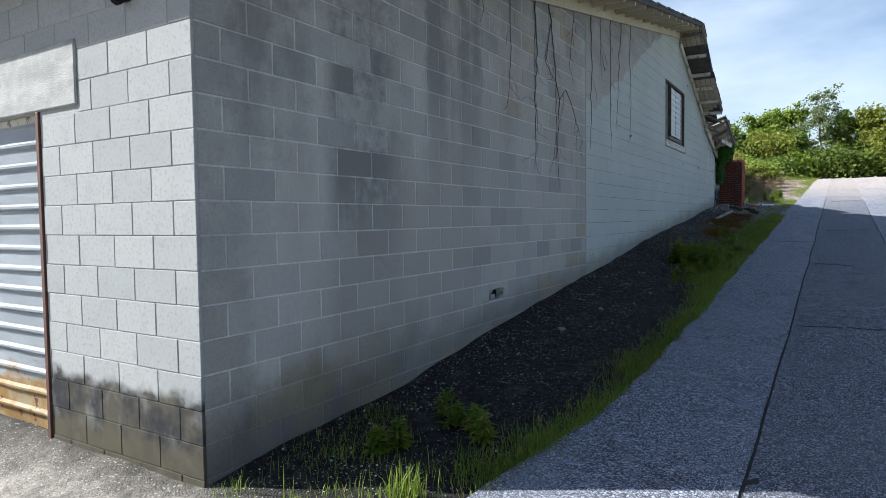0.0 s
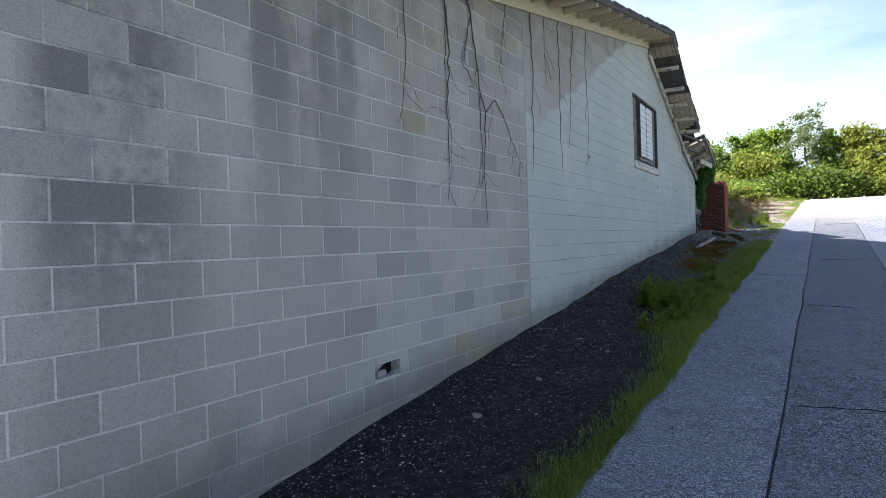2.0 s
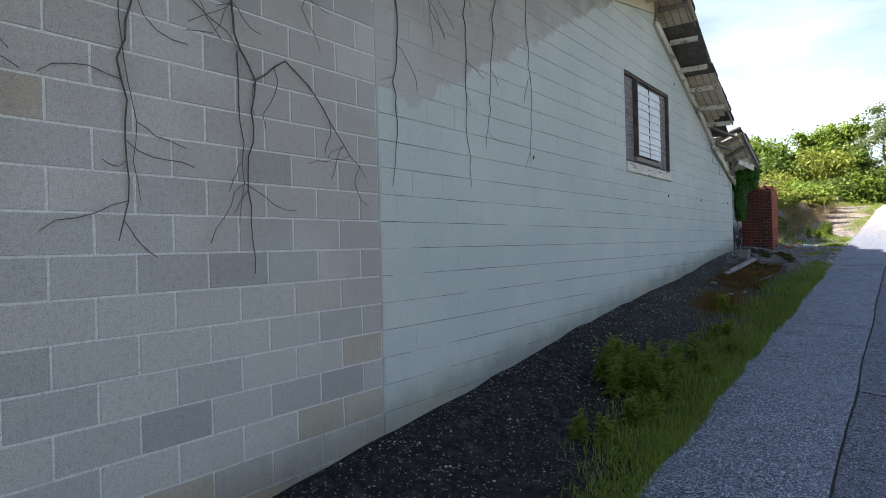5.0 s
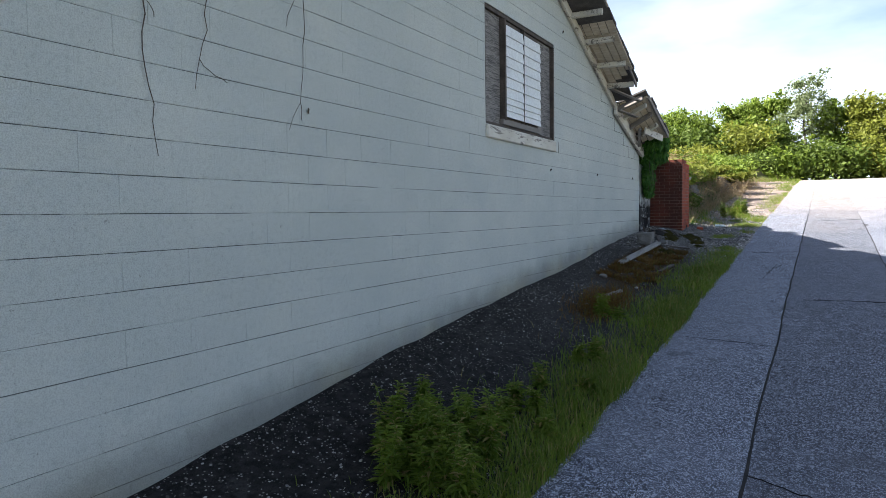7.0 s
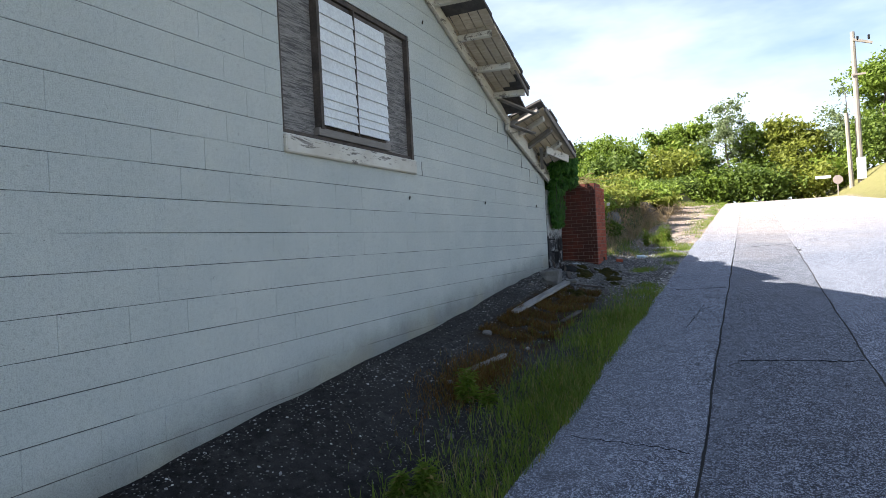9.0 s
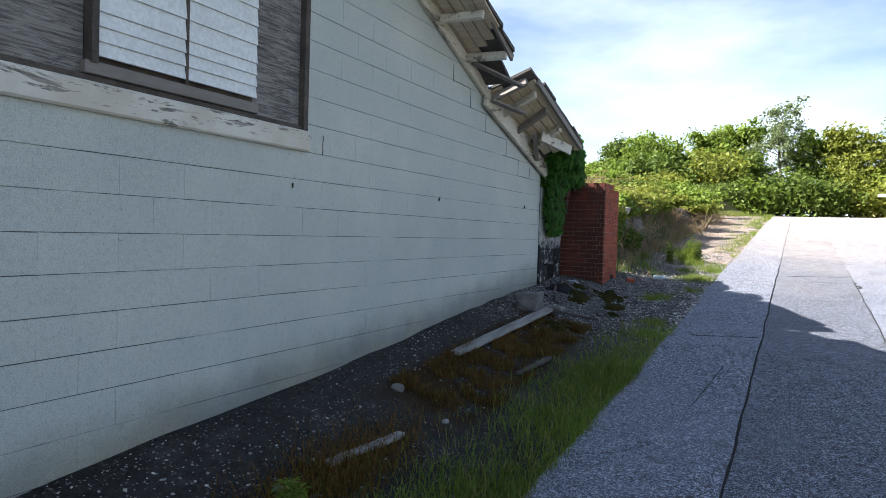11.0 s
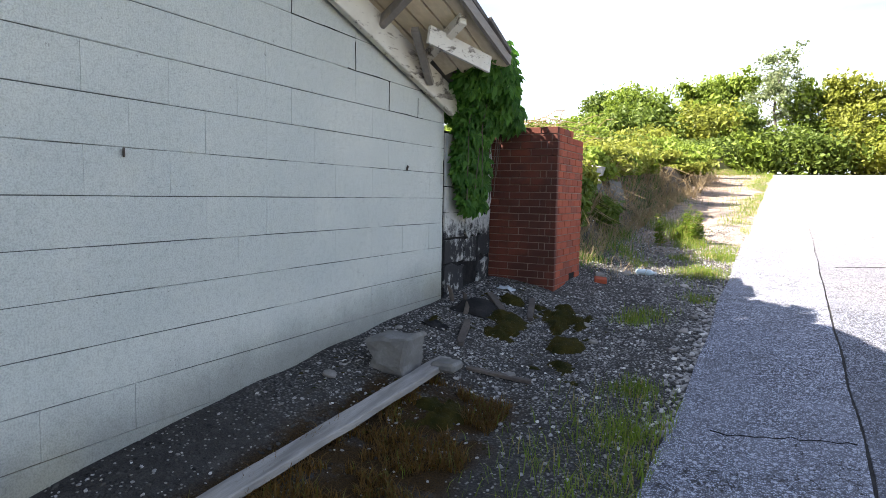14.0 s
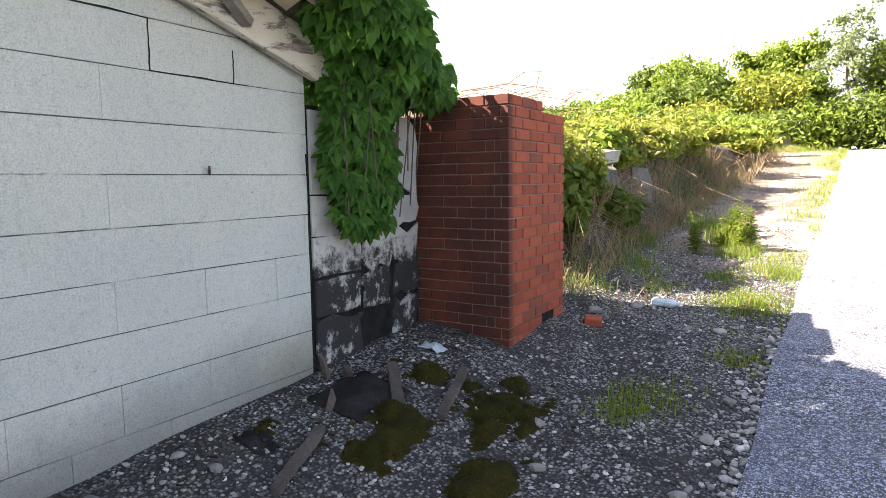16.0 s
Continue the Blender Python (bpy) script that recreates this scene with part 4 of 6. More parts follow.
KINDS = ((M_LEAF, "bright green leafy tree at the wood's edge"), (M_LEAFDARK, "dark green leafy tree at the wood's edge"), (M_LEAFGREY, "tall silvery green tree with thin foliage"), (M_LEAFGOLD, "yellow-green leafy tree at the wood's edge"))
FAR = [(-20, 60, 4.3, 2.8, 1), (-16.5, 57, 3.8, 2.6, 0), (-13, 58, 3.5, 2.5, 1), (-10.2, 56, 3.6, 2.4, 0), (-7.4, 58, 4.4, 2.5, 1), (-5, 55, 4.3, 2.4, 0), (-2.6, 57, 5.0, 2.2, 0), (-0.4, 58, 5.2, 2.3, 0), (2.4, 56, 8.0, 2.1, 2), (0.9, 54, 4.6, 2.0, 1),
       (4.6, 57, 5.6, 2.3, 0), (6.8, 56, 6.0, 2.3, 3), (9.2, 57, 7.0, 2.4, 2), (11.3, 55, 7.2, 2.5, 0), (13.8, 57, 8.0, 2.8, 1), (17, 58, 8.0, 3.0, 0), (5.6, 60, 6.2, 2.4, 2), (-9, 62, 6.0, 2.6, 2)]
for i, (x, y, h, s, k) in enumerate(FAR):
    h *= 0.32 if x < -8.5 else (0.86 if x < 1 else 0.97)
    tree((x, y, ground_z(x, y)), h, s, 40 + i, KINDS[k][0], KINDS[k][1], 0.10 if k == 2 else 0.12, 0.9 if k == 2 else 1.25, 0.4 if k == 2 else 0.2)
HEDGE = [(-17, 51, 3.2), (-14.2, 52, 2.9), (-11.6, 50, 3.0), (-9.2, 51, 3.1), (-7, 50, 3.0), (-4.8, 51, 3.0), (-2.8, 50, 2.8), (-0.8, 51, 3.0), (1.2, 50, 2.6), (3.0, 51, 2.8), (4.8, 51.5, 2.6), (6.6, 52, 2.8), (8.6, 53, 3.0), (10.8, 52, 3.2), (13.2, 53, 3.4), (-3.8, 47.5, 1.7), (-6.3, 47, 2.0), (-9.0, 46, 2.0)]
for i, (x, y, h) in enumerate(HEDGE):
    h *= 0.5 if x < -8.5 else 0.9
    bush((x, y, ground_z(x, y)), 1.7, h, 90 + i, (M_LEAF, M_LEAFDARK, M_LEAFDARK, M_LEAFGOLD)[i % 4], ("green", "dark green", "dark green", "yellow-green")[i % 4] + " undergrowth bush below the trees", 0.13, 2400, "undergrowth along the wood")

# overgrown bank beyond the chimney
BANK = [(0.0, 26.0, 0.6, 0.5, M_LEAFGOLD), (-0.1, 24.3, 0.55, 0.75, M_LEAFGOLD), (0.1, 28.6, 0.8, 0.6, M_LEAFGOLD), (0.0, 31.2, 0.9, 0.8, M_LEAF), (0.1, 34.4, 1.0, 0.8, M_LEAFGOLD), (-0.1, 38.0, 1.1, 1.1, M_LEAF), (0.12, 21.9, 0.32, 0.8, M_LEAF), (0.2, 23.3, 0.34, 0.6, M_LEAFGOLD), (0.0, 22.7, 0.26, 0.6, M_LEAF), (-0.1, 21.6, 0.42, 0.9, M_LEAF), (-0.8, 21.4, 0.5, 0.55, M_LEAF), (-1.1, 22.3, 0.7, 0.6, M_LEAF), (-0.85, 23.8, 0.7, 0.6, M_LEAFGOLD), (-1.9, 24.8, 1.2, 0.9, M_LEAF), (-0.75, 25.4, 0.8, 0.6, M_LEAFGOLD), (-1.0, 27.3, 1.0, 0.7, M_LEAFGOLD), (-2.6, 27.2, 1.5, 1.1, M_LEAF), (-1.7, 30.0, 1.4, 1.0, M_LEAFGOLD), (-3.6, 31.0, 1.8, 1.5, M_LEAF),
        (-2.2, 33.5, 1.5, 1.5, M_LEAFGOLD), (-4.5, 36.0, 1.9, 2.3, M_LEAF), (-2.6, 37.5, 1.4, 1.7, M_LEAFDARK), (-1.4, 41.0, 1.3, 1.7, M_LEAF), (-4.0, 41.5, 1.8, 2.2, M_LEAFDARK), (-6.8, 33.0, 2.0, 2.4, M_LEAF), (-7.5, 39.0, 2.2, 2.6, M_LEAF), (-5.2, 28.0, 2.0, 1.5, M_LEAFGOLD), (-0.2, 44.5, 1.3, 1.6, M_LEAFDARK), (-11, 36, 2.6, 3.0, M_LEAF)]
for i, (x, y, r, h, m) in enumerate(BANK):
    if y < 24 and x > -0.2:
        x, r, h, m = x + 0.1, r * 0.75, h * 0.7, M_LEAFDARK
    elif y < 33:
        x, r, h = x - 0.3, r * 0.95, h * 0.36
    else:
        h *= 0.6 if x > -4 else 0.35
    if x < -4 and y < 33:
        h *= 0.7
    bush((x, y, ground_z(x, y)), r, h, 150 + i, m, "bright yellow-green creeper-covered bush on the bank" if m is M_LEAFGOLD else "green bush on the overgrown bank", 0.06 if y < 29 else 0.08, 3600 if y < 32 else 2600, "bushes on the bank")

for i in range(11):
    y = 21.5 + 0.75 * i
    x = -0.12 + 0.14 * math.sin(i * 2.3)
    bush((x, y, ground_z(-0.3, y) - 0.3), 0.3 + 0.06 * (i % 3), 0.42 + 0.08 * (i % 2), 210 + i, M_LEAFGOLD if i % 3 else M_LEAF, "yellow-green creeper spilling over the bank's edge", 0.05, 2200, "creeper on the bank's edge")

# concrete ledge under the creeper
ledge = thing("retaining_ledge", "broken grey concrete ledge half buried in creeper", "retaining wall", at=(0.08, 22.9, 1.98))


def rough_beam(p, q, w, h, amp):
    bm = beam(p, q, w, h)
    bmesh.ops.subdivide_edges(bm, edges=bm.edges, cuts=4, use_grid_fill=True)
    for v in bm.verts:
        v.co += Vector((noise.noise(v.co * 4), noise.noise(v.co * 4 + Vector((5, 0, 0))), noise.noise(v.co * 4 + Vector((0, 7, 0))))) * amp
    return bm


part("slab", rough_beam((-0.12, -0.4, 1.08), (-0.02, 0.45, 1.04), 0.44, 0.11, 0.06), M_CONCRETE, ledge)
# dark-coloured face in place of the shaded void below the slab
part("wall", rough_beam((-0.16, -1.3, 0.4), (-0.2, 2.6, 0.5), 0.25, 1.0, 0.06), M_DARKBROWN, ledge, "dark face standing in for the shaded hollow")
for y in (0.55, 1.9):
    part("pier", rough_beam((0.0, y, -0.1), (-0.04, y + 0.03, 0.95), 0.24, 0.3, 0.08), M_DARKCONCRETE, ledge, "crumbling grey concrete pier")
# utility poles and the sign at the crest
M_POLE = simple("weathered_pole", (0.34, 0.30, 0.26), (0.24, 0.21, 0.18), 5, 40, 0.9, 0.4, 0.006, (1, 1, 0.15))
pole = thing("utility_pole", "tall grey wooden utility pole with a crossarm", "utility pole", at=(8.95, 48, ground_z(8.95, 48)))
bm = bmesh.new()
ph = 12.56 - ground_z(8.95, 48)
tube_into(bm, [(0, 0, -0.5), (-0.04, 0, ph * 0.5), (-0.1, 0, ph)], [0.16, 0.14, 0.11], 10)
part("shaft", bm, M_POLE, pole)
part("crossarm", beam((-0.1, -0.15, ph - 0.45), (0.75, -0.15, ph - 0.75), 0.1, 0.12), M_POLE, pole)
part("crossarm", beam((-0.25, -0.15, ph - 2.3), (0.4, -0.15, ph - 2.3), 0.08, 0.1), M_POLE, pole)
for dx in (0.1, 0.6):
    part("insulator", box((dx - 0.05, -0.2, ph - 0.55), (dx + 0.05, -0.1, ph - 0.3), None, 0.02), M_BLACK, pole)
part("guard", box((-0.2, -0.25, 0.1), (0.22, -0.1, 1.25), None, 0.02), M_LOUVRE, pole, "white painted board at the foot")
stub = thing("utility_pole", "short leaning grey pole beside the tall one", "utility pole", at=(8.5, 47.8, ground_z(8.5, 47.8)))
bm = bmesh.new()
tube_into(bm, [(0, 0, -0.4), (-0.12, 0, 4.0)], [0.12, 0.1], 9)
part("shaft", bm, M_POLE, stub)
sign = thing("road_sign", "grey back of an eight-sided road sign on a thin post", "road sign", at=(7.7, 46.5, ground_z(7.7, 46.5)))
bm = bmesh.new()
tube_into(bm, [(0, 0, -0.3), (0, 0, 0.95)], 0.03, 6)
part("post", bm, M_POLE, sign)
part("plate", prism([(0.24 * math.cos(math.tau * (k + 0.5) / 8), 0.85 + 0.24 * math.sin(math.tau * (k + 0.5) / 8)) for k in range(8)], 1, -0.04, -0.035), simple("pinkish_sign_back", (0.34, 0.27, 0.25), (0.28, 0.23, 0.21), 3, 30, 0.6), sign)
part("street_name_blade", box((-1.0, -0.045, 0.95), (-0.3, -0.038, 1.1)), M_LOUVRE, sign, "pale blade sign")

# ---- dead climber stems on the wall ----
def climber(points, r0, seed, twigs=5):
    rng = random.Random(seed)
    root = thing("climber_stem", "bare dry climber stem clinging to the block wall", "dead vine", "dead climber stems", at=(0.012, points[0][0], points[0][1]))
    bm = bmesh.new()
    o = points[0]
    line = []
    for (a, b) in zip(points, points[1:]):
        n = max(2, int(math.dist(a, b) / 0.09))
        for q in range(n):
            k = q / n
            line.append((a[0] + (b[0] - a[0]) * k + rng.gauss(0, 0.012), a[1] + (b[1] - a[1]) * k))
    line.append(points[-1])
    p3 = [Vector((rng.uniform(-0.003, 0.008), y - o[0], z - o[1])) for y, z in line]
    tube_into(bm, p3, [r0 * (1 - 0.75 * i / len(p3)) for i in range(len(p3))], 5)
    part("stem", bm, M_STEM, root)
    for _ in range(twigs):
        i = rng.randrange(1, len(p3) - 1)
        a = rng.choice((-1, 1)) * rng.uniform(0.3, 1.2)
        ln = rng.uniform(0.12, 0.45)
        tw = [p3[i]]
        for q in range(5):
            a += rng.gauss(0, 0.35)
            tw.append(tw[-1] + Vector((rng.uniform(-0.004, 0.004), math.sin(a) * ln / 5, -math.cos(a) * ln / 5)))
        bm = bmesh.new()
        tube_into(bm, [Vector((max(0.0, v.x), v.y, v.z)) for v in tw], 0.0022, 4)
        part("twig", bm, M_STEM, root)


def eave(y):
    return wall_top(y) + 0.1


STEMS = [([(4.1, eave(4.1)), (4.15, 3.3), (4.08, 3.0), (4.02, 2.72)], 0.006, 4), ([(4.8, eave(4.8)), (4.86, 3.6), (4.82, 3.0), (4.85, 2.5), (4.78, 2.1)], 0.009, 6), ([(4.84, eave(4.84)), (4.80, 3.3), (4.88, 2.6), (4.9, 2.3)], 0.005, 3),
         ([(5.2, eave(5.2)), (5.4, 3.75), (5.48, 3.3), (5.62, 3.05), (5.55, 2.5), (5.58, 1.9)], 0.009, 7), ([(5.3, 3.95), (5.2, 3.55), (5.12, 3.45), (5.4, 3.3), (5.52, 3.2)], 0.006, 4), ([(5.6, 3.05), (5.85, 3.22), (6.1, 3.05), (6.35, 2.75), (6.55, 2.55)], 0.006, 6),
         ([(5.5, 3.2), (5.48, 2.9), (5.52, 2.55), (5.48, 2.2)], 0.005, 3), ([(6.9, eave(6.9)), (6.95, 3.8), (6.9, 3.2), (6.93, 2.9), (6.85, 2.5)], 0.008, 5), ([(7.85, eave(7.85)), (7.9, 3.9), (7.88, 3.2), (7.95, 2.55)], 0.007, 3), ([(8.5, eave(8.5)), (8.35, 4.0), (8.3, 3.4), (8.2, 2.95)], 0.006, 4),
         ([(9.1, eave(9.1)), (9.05, 4.2), (9.12, 3.6), (9.1, 3.1), (8.95, 2.8)], 0.005, 3), ([(3.4, eave(3.4)), (3.5, 3.65), (3.42, 3.5)], 0.005, 2), ([(6.2, eave(6.2)), (6.1, 4.0), (6.0, 3.6), (6.15, 3.35)], 0.005, 4), ([(7.4, eave(7.4)), (7.35, 4.2), (7.42, 3.7)], 0.005, 3)]
for i, (pts, r, n) in enumerate(STEMS):
    climber(pts, r, 300 + i, n)

# ---- living creeper at the wall's end ----
creeper = thing("creeper", "lush green five-leaved creeper hanging over the wall's end and chimney", "creeper", at=(0.1, 19.4, 1.85))
rng = random.Random(77)
verts, faces = [], []


def palmate(p, face, size):
    """A hand of five pointed leaflets that hangs from p."""
    n = face.normalized()
    down = (Vector((0, 0, -1)) + n * n.z)
    down = down.normalized() if down.length > 0.05 else n.orthogonal().normalized()
    side = n.cross(down)
    for a in (-1.25, -0.62, 0.0, 0.62, 1.25):
        d = down * math.cos(a) + side * math.sin(a)
        w = n.cross(d)
        ln = size * (1.0 - 0.18 * abs(a)) * rng.uniform(0.85, 1.15)
        nn = n * ln * 0.14
        i = len(verts)
        for along, across, lift in ((0.05, 0, 0), (0.38, 0.25, 1), (0.7, 0.19, 0.7), (1.0, 0, -0.9), (0.7, -0.19, 0.7), (0.38, -0.25, 1), (0.5, 0, 0.2)):
            verts.append(tuple(p + d * ln * along + w * ln * across + nn * lift))
        for q in range(6):
            faces.append((i + q, i + (q + 1) % 6, i + 6))


LOBES = [((0.10, 19.16, 3.0), (0.09, 0.19, 0.48), 150), ((0.12, 19.32, 2.85), (0.09, 0.16, 0.34), 100), ((0.14, 19.25, 3.4), (0.16, 0.28, 0.3), 140), ((0.28, 19.36, 3.55), (0.16, 0.26, 0.26), 130), ((0.28, 19.62, 3.42), (0.14, 0.2, 0.14), 90),
         ((0.10, 19.78, 3.36), (0.22, 0.16, 0.08), 80), ((0.24, 18.98, 3.62), (0.16, 0.22, 0.16), 90), ((0.42, 19.0, 3.72), (0.08, 0.2, 0.18), 70), ((0.40, 19.25, 3.62), (0.08, 0.2, 0.2), 80), ((0.36, 19.15, 3.84), (0.08, 0.28, 0.12), 60), ((-0.15, 19.4, 3.58), (0.3, 0.25, 0.22), 140), ((-0.6, 19.5, 3.45), (0.35, 0.3, 0.22), 110),
         ((0.1, 19.3, 3.78), (0.22, 0.2, 0.16), 90), ((-0.05, 19.66, 3.42), (0.25, 0.16, 0.14), 110), ((0.2, 19.58, 3.5), (0.16, 0.12, 0.16), 90)]
for c, r, n in LOBES:
    for _ in range(n):
        d = Vector((rng.gauss(0, 1), rng.gauss(0, 1), rng.gauss(0, 1))).normalized() * rng.uniform(0.55, 1.0)
        p = Vector((c[0] + d.x * r[0] - 0.1, c[1] + d.y * r[1] - 19.4, c[2] + d.z * r[2] - 1.85))
        if p.x < -0.07 and p.z < 1.45:
            p.x = -0.07
        palmate(p, Vector((1.0 + rng.gauss(0, 0.35), -0.55 + rng.gauss(0, 0.4), 0.35 + rng.gauss(0, 0.3))), rng.uniform(0.085, 0.135))
mesh_from("leaves", verts, faces, M_VINE, creeper)
for _ in range(16):
    bm = bmesh.new()
    y = rng.uniform(-0.35, 0.4)
    x = rng.uniform(-0.05, 0.12)
    tube_into(bm, [(x, y, rng.uniform(0.75, 1.1)), (x + 0.03, y + rng.uniform(-0.1, 0.1), 1.4), (x + 0.1, y + rng.uniform(-0.1, 0.1), 1.75)], 0.004, 4)
    part("stem", bm, M_STEM, creeper)


# ---- grass and weeds ----
def blades(name, spots, mat, label, category="grass"):
    """Thin tapering blades; spots are (x, y, height, lean)."""
    rng = random.Random(len(spots))
    verts, faces = [], []
    for x, y, h, lean in spots:
        z = ground_z(x, y) - 0.01
        a, w = rng.uniform(0, 6.28), rng.uniform(0.0014, 0.0032) * (1 + h)
        dx, dy = math.cos(a), math.sin(a)
        b = a + rng.uniform(1.0, 2.1)
        ox, oy = math.cos(b) * lean * h, math.sin(b) * lean * h
        i = len(verts)
        verts += [(x - dx * w, y - dy * w, z), (x + dx * w, y + dy * w, z), (x + dx * w * 0.8 + ox * 0.35, y + dy * w * 0.8 + oy * 0.35, z + h * 0.55), (x - dx * w * 0.8 + ox * 0.35, y - dy * w * 0.8 + oy * 0.35, z + h * 0.55), (x + ox, y + oy, z + h * (1 - 0.3 * lean))]
        faces += [(i, i + 1, i + 2, i + 3), (i + 3, i + 2, i + 4)]
    ob = mesh_from(name, verts, faces, mat)
    return tagged(ob, label, category, kind="stuff")


rng = random.Random(21)


def verge(y):
    """How thick the grass stands along the road's edge."""
    return (0.35 + 0.65 * smooth01(0.42, 0.58, 0.5 + 0.5 * noise.noise(Vector((0, y * 0.8, 3))))) * (smooth01(0.6, 1.6, y) * smooth01(18.3, 16.2, y))


def verge_width(y):
    return 0.22 + 0.34 * smooth01(6.0, 8.5, y) + 0.12 * noise.noise(Vector((2, y * 0.7, 0)))


spots, green, rust = [], [], []
for _ in range(62000):
    y = rng.uniform(0.3, 18.3)
    if rng.random() > verge(y) or (1.6 < y < 3.2 and rng.random() < 0.5):
        continue
    w = verge_width(y)
    x = road_edge(y) + 0.03 + 0.04 * noise.noise(Vector((4, y * 2.3, 0))) - abs(rng.gauss(0, 0.55)) * w
    h = rng.uniform(0.035, 0.115) * (1 + 0.5 * smooth01(6, 9, y)) * (1 - 0.15 * smooth01(11.5, 14, y))
    green.append((x, y, h, rng.uniform(0.2, 0.9)))
for cx, cy, r, n, h in ((0.45, 0.75, 0.34, 420, 0.09), (0.3, 1.3, 0.28, 260, 0.08), (1.12, 0.42, 0.12, 130, 0.22), (1.3, 0.95, 0.25, 320, 0.12), (1.45, 1.5, 0.2, 240, 0.1), (0.75, 0.12, 0.3, 220, 0.08), (0.2, 0.05, 0.14, 60, 0.09), (1.54, 19.75, 0.22, 420, 0.08), (1.45, 19.5, 0.15, 250, 0.08), (1.85, 20.5, 0.16, 260, 0.08), (1.75, 18.1, 0.16, 420, 0.07), (1.8, 17.5, 0.18, 420, 0.08),
                      (1.5, 23.4, 0.25, 420, 0.16), (1.32, 23.9, 0.22, 420, 0.3), (1.0, 24.8, 0.3, 420, 0.22), (1.1, 21.9, 0.2, 160, 0.1), (0.75, 22.4, 0.3, 300, 0.14), (0.5, 23.3, 0.3, 300, 0.18), (0.6, 21.5, 0.2, 160, 0.13), (0.5, 41, 1.2, 1500, 0.3), (1.78, 21.7, 0.3, 1500, 0.07), (1.85, 22.8, 0.25, 900, 0.07), (1.5, 22.4, 0.2, 400, 0.08)):
    for _ in range(n):
        green.append((cx + rng.gauss(0, r * 0.5), cy + rng.gauss(0, r * 0.6), h * rng.uniform(0.4, 1.2), rng.uniform(0.1, 0.7)))
for _ in range(9000):
    y = rng.uniform(20.9, 43)
    x = road_edge(y) - 0.02 - abs(rng.gauss(0, 0.2 + 0.012 * (y - 20)))
    if noise.noise(Vector((x * 1.8, y * 1.1, 5))) > -0.12:
        green.append((x, y, rng.uniform(0.03, 0.1) * (1 + 0.04 * (y - 20)), rng.uniform(0.2, 0.9)))
for _ in range(24):
    green.append((rng.uniform(0.2, 1.3), rng.uniform(-0.1, 0.9), rng.uniform(0.15, 0.28), 0.15))
blades("verge_grass", [g for g in green if g[0] > 0.03], M_GRASS, "rough green grass along the road's edge")
for _ in range(21000):
    u, v = rng.random(), rng.random()
    y = 14.55 + 3.0 * u
    x = 0.42 + 0.22 * u + (0.85 - 0.3 * u) * v + 0.05 * noise.noise(Vector((0, y * 3, 1)))
    if noise.noise(Vector((x * 3, y * 3, 7))) + 0.5 * noise.noise(Vector((x * 9, y * 9, 2))) < -0.06 + 0.5 * max(0.0, v - 0.6):
        continue
    rust.append((x, y, rng.uniform(0.03, 0.10), rng.uniform(0.2, 1.0)))
for _ in range(4000):
    rust.append((0.92 + rng.gauss(0, 0.13), 13.3 + rng.gauss(0, 0.42), rng.uniform(0.04, 0.13), rng.uniform(0.2, 1.0)))
blades("dry_grass", rust, M_DRYGRASS, "rust-brown dry grass patch beside the plank")
straw = []
for _ in range(2600):
    y = rng.uniform(20.9, 36)
    straw.append((rng.uniform(0.1, 1.0) + 0.02 * (y - 21) + rng.gauss(0, 0.25), y, rng.uniform(0.05, 0.22), rng.uniform(0.6, 1.6)))
for _ in range(5200):
    y = rng.uniform(21.2, 31)
    straw.append((rng.uniform(-0.3, 0.62) + 0.012 * (y - 21), y, rng.uniform(0.1, 0.36), rng.uniform(0.4, 1.5)))
under = []
for _ in range(4200):
    y = rng.uniform(21.0, 30)
    x = abs(rng.gauss(0.2, 0.32))
    if noise.noise(Vector((x * 1.7, y * 1.3, 11))) > -0.1:
        under.append((x, y, rng.uniform(0.06, 0.26), rng.uniform(0.3, 1.0)))
blades("bank_weeds", under, M_VINE, "dark green weeds on the shaded foot of the bank", "weeds")
blades("dead_grass", straw, M_STRAW, "dead straw-coloured grass on the bank")


def weed(at, height, seed, label="tall leafy green weed in the verge"):
    """An upright weed: thin stems set with narrow leaves."""
    r = random.Random(seed)
    root = thing("weed", label, "weed", "tall weeds in the verge", at=(at[0], at[1], ground_z(*at)))
    vs, fs = [], []
    for _ in range(r.randint(3, 6)):
        bm = bmesh.new()
        a = r.uniform(0, 6.28)
        tip = Vector((math.cos(a) * 0.16 * height, math.sin(a) * 0.16 * height, height * r.uniform(0.65, 1.0)))
        base = Vector((r.uniform(-0.05, 0.05), r.uniform(-0.05, 0.05), -0.02))
        tube_into(bm, [base, base.lerp(tip, 0.5) + Vector((0, 0, 0.03)), tip], [0.004, 0.003, 0.0015], 4)
        part("stem", bm, M_GRASS, root)
        for q in range(46):
            f = r.uniform(0.12, 1.0)
            p = base.lerp(tip, f)
            b = r.uniform(0, 6.28)
            ln = r.uniform(0.05, 0.11) * (1.25 - 0.7 * f)
            d = Vector((math.cos(b), math.sin(b), r.uniform(-0.1, 0.7))).normalized()
            w = d.cross(Vector((0, 0, 1))).normalized() * ln * 0.14
            i = len(vs)
            vs += [tuple(p), tuple(p + d * ln * 0.5 + w), tuple(p + d * ln - Vector((0, 0, ln * 0.25))), tuple(p + d * ln * 0.5 - w)]
            fs.append((i, i + 1, i + 2, i + 3))
    mesh_from("leaves", vs, fs, M_GRASS, root)


